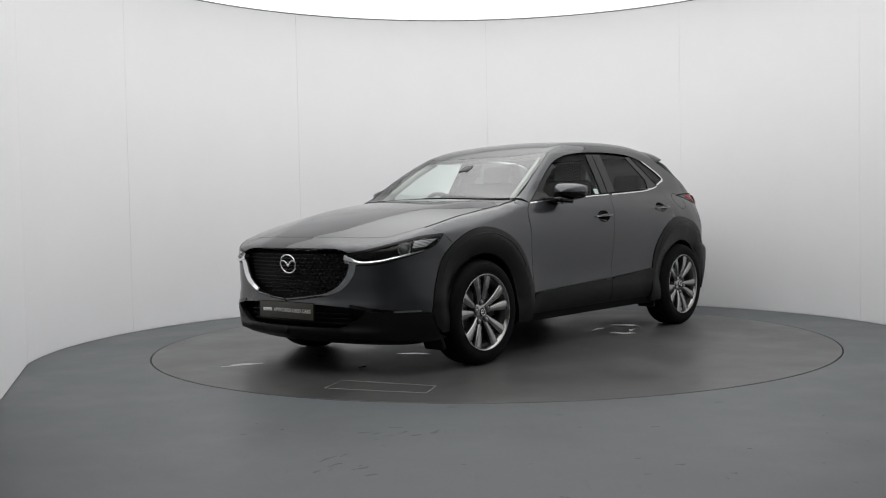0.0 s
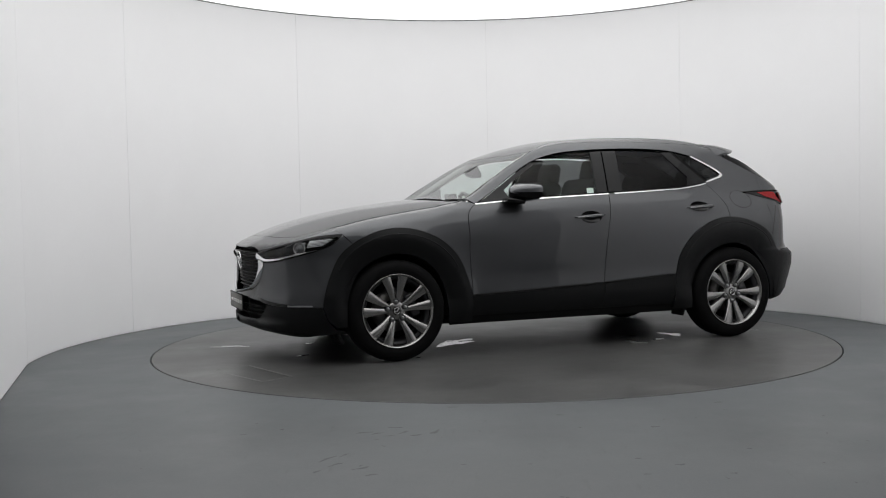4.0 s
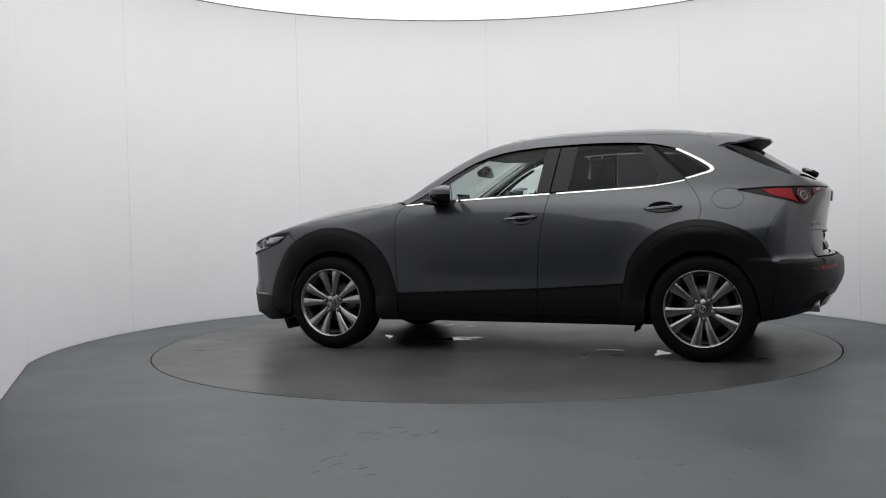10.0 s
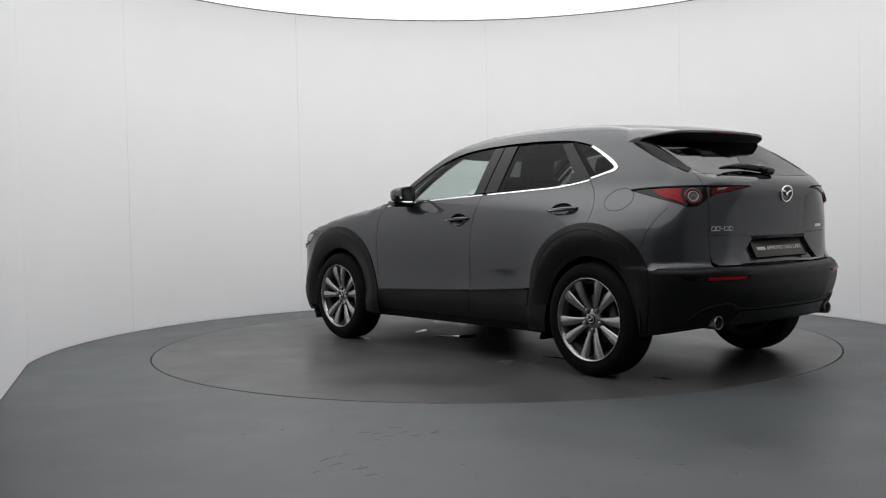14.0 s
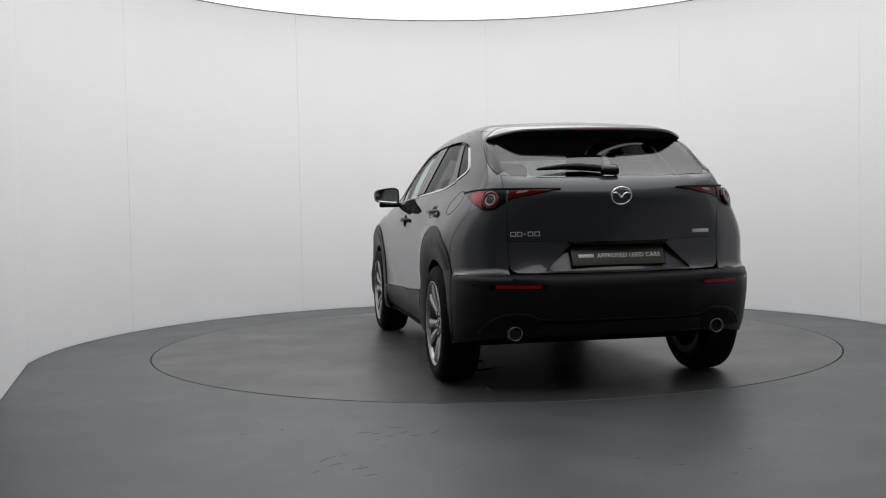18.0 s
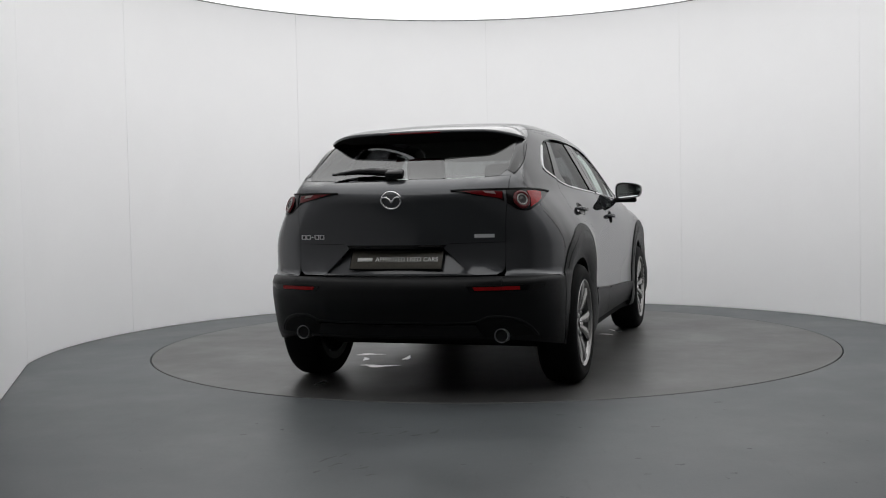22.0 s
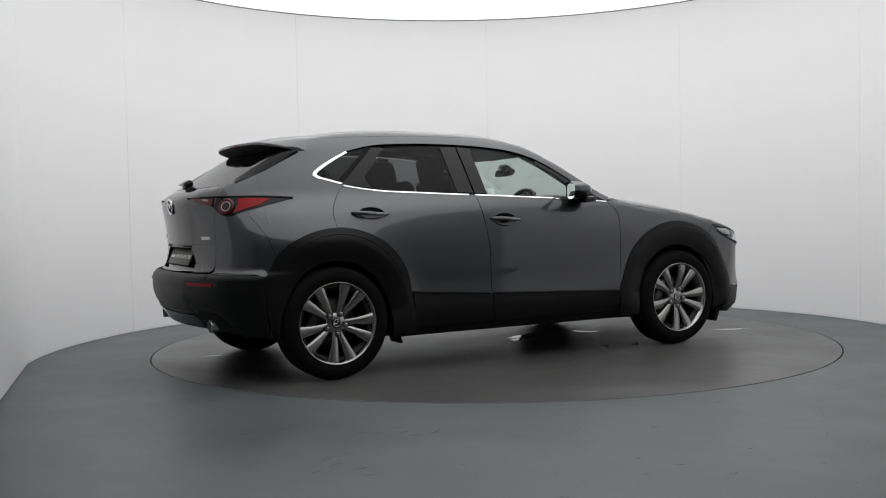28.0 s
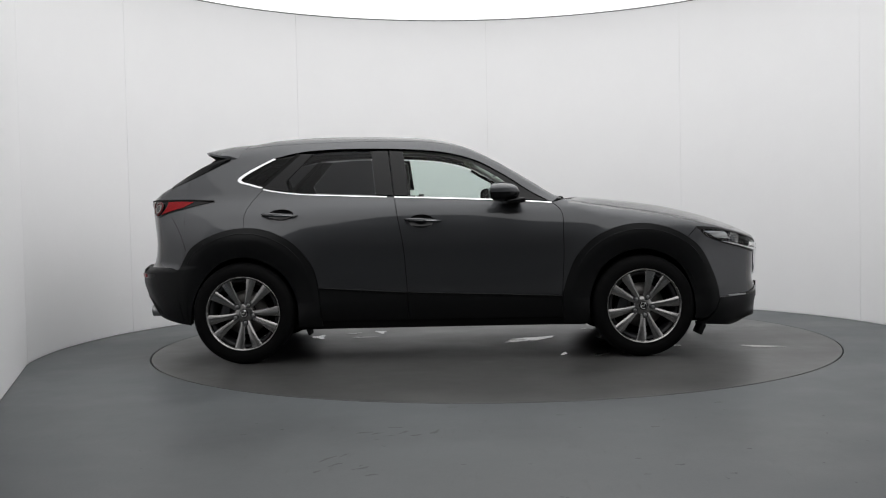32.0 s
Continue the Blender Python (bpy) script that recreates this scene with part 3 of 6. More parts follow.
def skin(curves, view, thick=0.012, gap=0.0022, step=0.04, lift=0.0, holes=(), fine=0.02, sheet=False):
    """A curved panel on the body: its outline dropped from a view, with a thickness inwards. Returns vertices, faces and normals."""
    loop = shrunk(loop_of(curves, fine), gap)
    hole_loops = [shrunk(loop_of(h, fine), -gap) for h in holes]
    lo, hi = loop.min(0), loop.max(0)
    gx, gy = np.arange(lo[0] + step / 2, hi[0], step), np.arange(lo[1] + step / 2, hi[1], step)
    grid = np.stack(np.meshgrid(gx, gy), -1).reshape(-1, 2)
    if len(grid):
        grid = grid[inside_loop(grid, loop)]
    for lp in [loop] + hole_loops:
        if len(grid):
            grid = grid[~near_loop(grid, lp, 0.6 * fine)]
    for lp in hole_loops:
        if len(grid):
            grid = grid[~inside_loop(grid, lp)]
    pts, edges, rims = [], [], []
    for lp in [loop] + hole_loops:
        k = len(pts)
        rims.append((k, len(lp)))
        edges += [(k + i, k + (i + 1) % len(lp)) for i in range(len(lp))]
        pts += list(lp)
    pts += list(grid)
    out = delaunay_2d_cdt([Vector(p) for p in pts], edges, [], 0, 1e-6)
    v2 = np.array([tuple(p) for p in out[0]])
    tri = np.array([f for f in out[2] if len(f) == 3])
    mid = v2[tri].mean(1)
    ok = inside_loop(mid, loop)
    for lp in hole_loops:
        ok &= ~inside_loop(mid, lp)
    tri = tri[ok]
    p = view.lift(v2)
    n = normals_at(p)
    if callable(lift):
        d = 0.004
        du, dv = (lift(v2 + (d, 0)) - lift(v2 - (d, 0))) / (2 * d), (lift(v2 + (0, d)) - lift(v2 - (0, d))) / (2 * d)
        p = p + n * lift(v2)[:, None]
        n = n - du[:, None] * view.u - dv[:, None] * view.v
        n /= np.linalg.norm(n, axis=1)[:, None]
    else:
        p = p + n * lift
    a, b, c = p[tri[:, 0]], p[tri[:, 1]], p[tri[:, 2]]
    face_n = np.cross(b - a, c - a)
    flip = np.einsum("ij,ij->i", face_n, n[tri[:, 0]]) < 0
    tri[flip] = tri[flip][:, ::-1]
    if sheet:
        return p, [tuple(f) for f in tri], n
    back = p - n * thick
    count = {}
    for f in tri:
        for i in range(3):
            e = (f[i], f[(i + 1) % 3])
            count[tuple(sorted(e))] = None if tuple(sorted(e)) in count else e
    m = len(p)
    verts, norms, faces = [p, back], [n, -n], [tuple(f) for f in tri] + [tuple(m + f[::-1]) for f in tri]
    rim_v, base = [], 2 * m
    for e in count.values():
        if e is None:
            continue
        i, j = e
        rim_v += [p[i], p[j], back[j], back[i]]
        faces.append((base + 3, base + 2, base + 1, base))
        base += 4
    if rim_v:
        verts.append(np.array(rim_v))
        norms.append(np.zeros((len(rim_v), 3)))
    return np.concatenate(verts), faces, np.concatenate(norms)


def flipped(s):
    """The same panel on the car's right side."""
    v, f, n = s
    k = np.array([1, -1, 1.0])
    return v * k, [tuple(reversed(q)) for q in f], n * k


def panel_mesh(*skins):
    verts, faces, norms, k = [], [], [], 0
    for v, f, n in skins:
        verts.append(v)
        norms.append(n)
        faces += [tuple(int(i) + k for i in q) for q in f]
        k += len(v)
    verts, norms = np.concatenate(verts), np.concatenate(norms)
    me = mesh_from(verts, faces)
    me.normals_split_custom_set_from_vertices([tuple(map(float, q)) for q in norms])
    return me


def pair(name, material, parent, *skins, label=""):
    """The panel on the left side and its mirror on the right."""
    one = part(name, panel_mesh(*skins), material, parent, label)
    two = part(name, panel_mesh(*[flipped(s) for s in skins]), material, parent, label)
    return one, two


# ---- outlines on the car's side, (x, z) ----
BELT = bent([(0.735, 1.037), (0.55, 1.051), (0.11, 1.075), (-0.315, 1.094), (-0.70, 1.112), (-1.01, 1.132), (-1.20, 1.163), (-1.32, 1.195), (-1.365, 1.208), (-1.384, 1.223)])
KICK = bent([(-1.384, 1.223), (-1.376, 1.240), (-1.345, 1.264), (-1.235, 1.327), (-1.14, 1.374)])
RAIL = bent([(-1.14, 1.374), (-0.976, 1.411), (-0.746, 1.428), (-0.475, 1.429), (-0.306, 1.423), (-0.124, 1.411), (0.04, 1.390), (0.244, 1.330), (0.408, 1.240), (0.612, 1.105), (0.735, 1.037)])
SEAM_A = bent([(0.735, 1.037), (0.786, 0.990), (0.803, 0.814), (0.790, 0.420)])
SEAM_B = bent([(-0.315, 1.094), (-0.291, 0.95), (-0.262, 0.789), (-0.236, 0.460)])
SEAM_C = bent([(-1.20, 1.163), (-1.268, 1.085), (-1.316, 0.985), (-1.310, 0.905)])
SILL_1 = np.array([(0.790, 0.420), (-0.236, 0.460)])
SILL_2 = np.array([(-0.236, 0.460), (-0.826, 0.500)])
ARCH_F = bent([(1.828, 0.385), (1.817, 0.459), (1.781, 0.572), (1.702, 0.722), (1.529, 0.839), (1.339, 0.884), (1.149, 0.861), (0.997, 0.788), (0.884, 0.670), (0.829, 0.545), (0.790, 0.420)])
ARCH_R = bent([(-0.826, 0.500), (-0.861, 0.637), (-0.985, 0.792), (-1.15, 0.88), (-1.310, 0.905), (-1.522, 0.862), (-1.667, 0.776), (-1.755, 0.632)])
WELL_F = bent([(1.668, 0.250), (1.662, 0.36), (1.645, 0.454), (1.573, 0.604), (1.458, 0.682), (1.3275, 0.712), (1.17, 0.682), (1.05, 0.585), (0.985, 0.434), (0.965, 0.240)])
WELL_R = bent([(-0.960, 0.240), (-0.975, 0.417), (-1.05, 0.573), (-1.18, 0.672), (-1.3275, 0.705), (-1.47, 0.672), (-1.60, 0.545), (-1.665, 0.397), (-1.680, 0.262)])


def upto(curve, a, b):
    """The stretch of a line between two values of its first coordinate, ends included."""
    c = np.asarray(curve)
    keep = (c[:, 0] >= min(a, b)) & (c[:, 0] <= max(a, b))
    return c[keep]


def flip_line(c):
    return np.asarray(c)[::-1]


def mirrored_outline(half):
    """A whole outline from its left half in (u, y)."""
    h = np.asarray(half)
    return [h, np.stack([h[::-1, 0], -h[::-1, 1]], -1)]


# the hood, windscreen and roof from above, (x, y)
HOOD_FRONT = bent([(2.085, 0.0), (2.075, 0.25), (2.035, 0.46), (1.955, 0.640)])
HOOD_SIDE = bent([(1.955, 0.640), (1.75, 0.722), (1.4, 0.745), (1.0, 0.742), (0.825, 0.735)])
HOOD_BACK = bent([(0.825, 0.735), (0.92, 0.52), (0.975, 0.25), (0.985, 0.0)])
SCREEN_BASE = bent([(0.845, 0.0), (0.842, 0.25), (0.830, 0.50), (0.790, 0.715)])
SCREEN_SIDE = bent([(0.790, 0.715), (0.60, 0.690), (0.40, 0.650), (0.21, 0.592)])
SCREEN_TOP = bent([(0.21, 0.592), (0.265, 0.35), (0.285, 0.0)])
ROOF_SIDE = bent([(0.21, 0.592), (0.0, 0.562), (-0.4, 0.545), (-0.9, 0.535), (-1.36, 0.525)])
ROOF_BACK = bent([(-1.36, 0.525), (-1.40, 0.25), (-1.415, 0.0)])
GLASS_SIDE = bent([(-1.36, 0.525), (-1.48, 0.560), (-1.66, 0.574), (-1.83, 0.570), (-1.90, 0.540)])
GLASS_BASE = bent([(-1.90, 0.540), (-1.955, 0.30), (-1.968, 0.0)])

# ---- the car ----
car = tagged(new("car"), "dark grey metallic compact crossover car with black wheel-arch cladding", "car")
BODY = car
SEAT_OF_CAR["car"] = Matrix.Translation((OFF_X, OFF_Y, 0))

def oval(cx, cz, a, b, n=28, power=2.0):
    """A closed rounded outline."""
    t = np.linspace(0, 2 * math.pi, n + 1)
    c, s = np.cos(t), np.sin(t)
    return [np.stack([cx + a * np.sign(c) * np.abs(c) ** (2 / power), cz + b * np.sign(s) * np.abs(s) ** (2 / power)], -1)]


CUP_F, CUP_R = oval(-0.135, 0.928, 0.082, 0.042), oval(-1.068, 0.987, 0.082, 0.036)


def strip_of(line, w):
    """The closed outline of a narrow band along a line."""
    c = np.asarray(line, float)
    t = np.gradient(c, axis=0)
    t /= np.maximum(np.linalg.norm(t, axis=1), 1e-9)[:, None]
    n = np.stack([-t[:, 1], t[:, 0]], -1) * w / 2
    return [c + n, np.array([c[-1] + n[-1], c[-1] - n[-1]]), (c - n)[::-1], np.array([c[0] - n[0], c[0] + n[0]])]


def strip(line, d):
    """The closed band between a line and the same line moved by d to its left."""
    c = np.asarray(line, float)
    t = np.gradient(c, axis=0)
    t /= np.maximum(np.linalg.norm(t, axis=1), 1e-9)[:, None]
    n = np.stack([-t[:, 1], t[:, 0]], -1)
    w = np.full(len(c), d) if np.isscalar(d) else np.interp(np.linspace(0, 1, len(c)), np.linspace(0, 1, len(d)), d)
    o = c + n * w[:, None]
    return [c, np.array([c[-1], o[-1]]), flip_line(o), np.array([o[0], c[0]])]


def hollow(hub):
    """Height of the arch cladding over the body: a flat outer rim, then a fall towards the wheel."""
    def at(uv):
        r = np.hypot(uv[:, 0] - hub, uv[:, 1] - 0.345)
        return 0.006 - 0.24 * np.clip(0.485 - r, 0, 0.12) * np.clip((uv[:, 1] - 0.25) / 0.15, 0, 1) * np.clip((uv[:, 0] + 1.72) / 0.16, 0, 1) * np.clip((1.78 - uv[:, 0]) / 0.12, 0, 1)
    return at


def sill_lift(uv):
    """The sill falls inwards below its upper edge."""
    return 0.010 - 0.17 * np.clip(0.405 - uv[:, 1], 0, 0.2)


def build_body():
    b = BODY
    hood = mirrored_outline(np.concatenate([HOOD_FRONT, HOOD_SIDE[1:], HOOD_BACK[1:]]))
    part("hood", panel_mesh(skin(hood, ABOVE)), PAINT, b)
    part("roof", panel_mesh(skin(mirrored_outline(np.concatenate([flip_line(SCREEN_TOP), ROOF_SIDE[1:], ROOF_BACK[1:]])), ABOVE, gap=0.001)), PAINT, b)
    part("windscreen", panel_mesh(skin(mirrored_outline(np.concatenate([SCREEN_BASE, SCREEN_SIDE[1:], SCREEN_TOP[1:]])), ABOVE, sheet=True)), WINDSCREEN, b,
         "clear raked windscreen")
    part("rear_window", panel_mesh(skin(mirrored_outline(np.concatenate([flip_line(ROOF_BACK), GLASS_SIDE[1:], GLASS_BASE[1:]])), ABOVE, sheet=True)),
         GLASS_REAR, b, "dark tinted rear window")
    edge = strip(SCREEN_SIDE, 0.034)
    if np.mean(np.abs(edge[2][:, 1])) > np.mean(np.abs(SCREEN_SIDE[:, 1])):
        edge = strip(SCREEN_SIDE, -0.034)
    half_top = [SCREEN_TOP, np.array([SCREEN_TOP[-1], SCREEN_TOP[-1] + (0.05, 0)]), flip_line(SCREEN_TOP) + (0.05, 0), np.array([SCREEN_TOP[0] + (0.05, 0), SCREEN_TOP[0]])]
    pair("screen_border", MATT_BLACK, b, skin(half_top, ABOVE, lift=-0.006, thick=0.002, gap=0), label="black upper border of the windscreen")
    pair("screen_border", MATT_BLACK, b, skin(edge, ABOVE, lift=-0.004, thick=0.002, gap=0.001), label="black border of the windscreen")
    cowl = [np.concatenate([flip_line(HOOD_BACK), ]), np.array([(0.825, 0.735), (0.790, 0.715)]), flip_line(SCREEN_BASE),
            SCREEN_BASE * (1, -1), np.array([(0.790, -0.715), (0.825, -0.735)]), HOOD_BACK * (1, -1)]
    part("cowl", panel_mesh(skin(cowl, ABOVE, lift=-0.012)), MATT_BLACK, b, "black plastic windscreen cowl")

    # nose above the grille, between the lamps
    lamp_top = seen_from(LAMP_TOP, FRONT_CORNER, ABOVE)
    grille_top = seen_from([(0.0, 0.777), (0.14, 0.777), (0.28, 0.776), (0.40, 0.773), (0.455, 0.762)], AHEAD, ABOVE)
    nose = np.concatenate([grille_top, flip_line(lamp_top)[:, :], ])
    seam = np.array([lamp_top[0], (1.74, 0.7265)])
    half = np.concatenate([nose, seam[1:], flip_line(upto(HOOD_SIDE, 1.745, 1.955)), flip_line(HOOD_FRONT)[1:]])
    part("nose_panel", panel_mesh(skin(mirrored_outline(half), ABOVE, gap=0.0015)), PAINT, b)

    # sides
    hood_edge = SIDE.flat(ABOVE.lift(HOOD_SIDE))
    fender = [flip_line(hood_edge[hood_edge[:, 0] < 1.74]), seen_from([(1.74, 0.7265), lamp_top[0]], ABOVE, SIDE)]
    tip = fender[1][-1]
    arch = ARCH_F[(ARCH_F[:, 0] <= 1.64)]
    fender += [np.array([tip, arch[0]]), arch, flip_line(SEAM_A), np.array([SEAM_A[0], hood_edge[-1]])]
    pair("front_fender", PAINT, b, skin(fender, SIDE))
    front_doors = pair("front_door", PAINT, b, skin([SEAM_A, SILL_1, flip_line(SEAM_B), flip_line(BELT[BELT[:, 0] >= -0.315])], SIDE, holes=[CUP_F]))
    rear_belt = BELT[(BELT[:, 0] <= -0.315) & (BELT[:, 0] >= -1.2001)]
    rear_arch = ARCH_R[ARCH_R[:, 0] >= -1.3101]
    rear_doors = pair("rear_door", PAINT, b, skin([SEAM_B, SILL_2, rear_arch, flip_line(SEAM_C), flip_line(rear_belt)], SIDE, holes=[CUP_R]))

    # quarter panel with the pillars and the roof rail
    roof_edge = SIDE.flat(ABOVE.lift(np.concatenate([SCREEN_SIDE, ROOF_SIDE[1:], GLASS_SIDE[1:]])))
    cut = -1.72
    upper = roof_edge[roof_edge[:, 0] > cut]
    a1 = seen_from([(cut, y) for y in (0.574,)], ABOVE, SIDE)[0]
    split = np.array([(cut, z) for z in np.linspace(a1[1], 0.632 + (0.7 - 0.632) * 0, 24)])
    arch_tail = ARCH_R[(ARCH_R[:, 0] <= -1.309) & (ARCH_R[:, 0] > cut)]
    split[-1] = (cut, float(np.interp(-cut, -ARCH_R[:, 0], ARCH_R[:, 1])))
    split[:, 1] = np.linspace(a1[1], split[-1, 1], 24)
    low_belt = BELT[BELT[:, 0] <= -1.1999]
    side = [np.array([(0.735, 1.037), SIDE.flat(ABOVE.lift(SCREEN_SIDE[:1]))[0]]), upper, split, flip_line(arch_tail), flip_line(SEAM_C), low_belt, KICK, RAIL]
    s1 = skin(side, SIDE, gap=0.0008, step=0.018, fine=0.014)
    back_edge = REAR_CORNER.flat(np.concatenate([ABOVE.lift(GLASS_SIDE[GLASS_SIDE[:, 0] <= cut]), BEHIND.lift(np.concatenate([GATE_SIDE, [(0.586, 0.69), (0.587, 0.665), (0.588, 0.650)]]))]))
    low = REAR_CORNER.flat(SIDE.lift(np.concatenate([[split[-1]], ARCH_R[ARCH_R[:, 0] < cut], [(-1.80, 0.648), (-1.86, 0.650)]])))
    corner = [REAR_CORNER.flat(SIDE.lift(flip_line(split))), back_edge, np.array([back_edge[-1], low[-1]]), flip_line(low)]
    s2 = skin(corner, REAR_CORNER, gap=0.0)
    pair("quarter_panel", PAINT, b, s1, s2)

    # tailgate with its recess for the plate
    half_gate = np.concatenate([BEHIND.flat(ABOVE.lift(flip_line(GLASS_BASE))), GATE_SIDE, bent([(0.585, 0.72), (0.578, 0.68), (0.545, 0.657)]), [(0.0, 0.652)]])
    half_gate = np.stack([half_gate[:, 1], half_gate[:, 0]], -1)
    gate = [np.stack([c[:, 1], c[:, 0]], -1) for c in mirrored_outline(half_gate)]
    recess = [np.array([(0.262, 0.800), (-0.262, 0.800), (-0.400, 0.668), (0.400, 0.668), (0.262, 0.800)])]
    tailgate = part("tailgate", panel_mesh(skin(gate, BEHIND, thick=0.075, holes=[recess])), PAINT, b)
    # the recess leans back towards its top
    rows, cols = 6, 16
    verts = []
    for i in range(rows + 1):
        t = i / rows
        for k in range(cols + 1):
            y = (2 * k / cols - 1) * (0.275 + 0.150 * t)
            verts.append((-1.968 - 0.088 * t + BOW_R * y * y * t, y, 0.808 - 0.148 * t))
    faces = [(i * (cols + 1) + k, i * (cols + 1) + k + 1, (i + 1) * (cols + 1) + k + 1, (i + 1) * (cols + 1) + k) for i in range(rows) for k in range(cols)]
    part("plate_recess", mesh_from(verts, faces), PAINT, tailgate)
    part("handle_shelf", box(0.026, 0.50, 0.010, pose(-2.030, 0, 0.807), 0.003), MATT_BLACK, tailgate)
    part("handle_lip", panel_mesh(skin([np.array([(0.285, 0.818), (-0.285, 0.818), (-0.265, 0.796), (0.265, 0.796), (0.285, 0.818)])], BEHIND, lift=0.003, thick=0.02)),
         GLOSS_BLACK, tailgate, "gloss black tailgate handle lip")
    part("seam_line", panel_mesh(skin([np.array([(0.585, 0.827), (0.30, 0.822), (0.30, 0.8195), (0.585, 0.8245), (0.585, 0.827)])], BEHIND, lift=0.0008, thick=0.002, gap=0)), MATT_BLACK, tailgate)
    part("seam_line", panel_mesh(skin([np.array([(-0.585, 0.827), (-0.30, 0.822), (-0.30, 0.8195), (-0.585, 0.8245), (-0.585, 0.827)])], BEHIND, lift=0.0008, thick=0.002, gap=0)), MATT_BLACK, tailgate)

    # front fascia, lower lip
    arch_low = FRONT_CORNER.flat(SIDE.lift(ARCH_F[ARCH_F[:, 0] >= 1.64]))
    fascia = [LAMP_BASE, FRONT_CORNER.flat(SIDE.lift([tip, arch[0]])), flip_line(arch_low), FASCIA_LOW, GRILLE_EDGE]
    fascia[0] = np.concatenate([LAMP_BASE, fascia[1][:1]])
    fascia[2] = np.concatenate([fascia[1][-1:], fascia[2]])
    fascia[3] = np.concatenate([fascia[2][-1:], FASCIA_LOW])
    pair("front_bumper", PAINT, b, skin(fascia, FRONT_CORNER, gap=0.001))
    middle = FRONT_CORNER.flat(AHEAD.lift([(0.0, z) for z in (0.290, 0.270, 0.250, 0.230, 0.210, 0.190)]))
    lip_end = FRONT_CORNER.flat(SIDE.lift([(1.828, 0.385), (1.80, 0.30), (1.74, 0.235), (1.668, 0.215)]))
    lip = [np.concatenate([lip_end[:1], FASCIA_LOW[:3]]), bent([FASCIA_LOW[2], (1.13, 0.355), (1.21, 0.302), (1.35, 0.292), tuple(middle[0])]),
           middle, bent([tuple(middle[-1]), (1.30, 0.185), (1.0, 0.185), (0.75, 0.20), tuple(lip_end[-1])]), flip_line(lip_end)]
    pair("front_lip", CLADDING, b, skin(lip, FRONT_CORNER, gap=0.0008, lift=0.006, thick=0.03), label="black plastic lower front bumper")

    # cladding of arches and sills
    nose_part = np.array([(1.668, 0.250), (1.74, 0.25), (1.80, 0.30), (1.828, 0.385)])
    foot_f = np.array([(0.790, 0.420), (0.795, 0.235)])
    pair("arch_cladding", CLADDING, b, skin([ARCH_F, foot_f, np.array([(0.795, 0.235), (0.965, 0.240)]), flip_line(WELL_F), nose_part], SIDE, lift=hollow(HUB_F), thick=0.05, step=0.02), label="black plastic front wheel-arch cladding")
    tail = np.array([(-1.755, 0.632), (-1.76, 0.45), (-1.72, 0.27), (-1.680, 0.262)])
    pair("arch_cladding", CLADDING, b, skin([ARCH_R, tail, flip_line(WELL_R), np.array([(-0.960, 0.240), (-0.80, 0.240), (-0.826, 0.500)])], SIDE, lift=hollow(HUB_R), thick=0.05, step=0.02), label="black plastic rear wheel-arch cladding")
    # a fine raised bead runs inside the arch's outer edge
    for line in (INNER_F, INNER_R):
        line = line[(line[:, 1] > 0.60) & (line[:, 0] > -1.70)]
        q = SIDE.lift(line)
        q = q + normals_at(q) * 0.0058
        for s in (1, -1):
            part("arch_bead", tube([(a, s * b2, c) for a, b2, c in q], 0.0032, 6), CLADDING, b)
    # joint between the quarter panel and the painted top of the bumper
    seam = bent([(-1.815, 0.985), (-1.775, 0.930), (-1.735, 0.860), (-1.700, 0.760)])
    pair("bumper_joint", MATT_BLACK, b, skin(strip_of(seam, 0.0028), SIDE, lift=0.0006, thick=0.001, gap=0), label="fine dark joint line")
    pair("sill_cladding", CLADDING, b, skin([SILL_1, np.array([(-0.236, 0.460), (-0.226, 0.270), (0.795, 0.270), (0.790, 0.420)])], SIDE, lift=sill_lift, thick=0.03), label="black plastic door sill cladding")
    pair("sill_cladding", CLADDING, b, skin([SILL_2, np.array([(-0.826, 0.500), (-0.805, 0.270), (-0.226, 0.270), (-0.236, 0.460)])], SIDE, lift=sill_lift, thick=0.03), label="black plastic door sill cladding")
    for line in (SILL_1, SILL_2):
        q = SIDE.lift(np.array([line[0] + (line[1] - line[0]) * t for t in np.linspace(0.01, 0.985, 14)]) + (0, -0.004))
        q = q + normals_at(q) * 0.0125
        for s in (1, -1):
            part("sill_rib", tube([(a, s * b2, c) for a, b2, c in q], 0.0055, 8), CLADDING, b)
    pair("rocker", MATT_BLACK, b, skin([np.array([(0.95, 0.268), (-0.94, 0.268), (-0.94, 0.205), (0.95, 0.205), (0.95, 0.268)])], SIDE, lift=-0.024, thick=0.05), label="black rocker below the doors")

    # rear bumper, its lower edge rising to the middle
    zs = np.linspace(0.648, 0.322, 14)
    edge_c = REAR_CORNER.flat(BEHIND.lift([(0.58, z) for z in zs]))
    edge_s = REAR_CORNER.flat(SIDE.lift([(-1.75, 0.634), (-1.76, 0.45), (-1.72, 0.272)]))
    top_line = REAR_CORNER.flat(SIDE.lift([(-1.75, 0.634), (-1.82, 0.642), (-1.87, 0.646)]))
    corner = [np.concatenate([top_line, edge_c[:1]]), edge_c, bent([edge_c[-1], 0.5 * (edge_c[-1] + edge_s[-1]) + (0, 0.004), edge_s[-1]]), flip_line(edge_s)]
    pair("bumper_corner", CLADDING, b, skin(corner, REAR_CORNER, gap=0.0, lift=0.004, thick=0.03), label="dark grained plastic bumper corner")
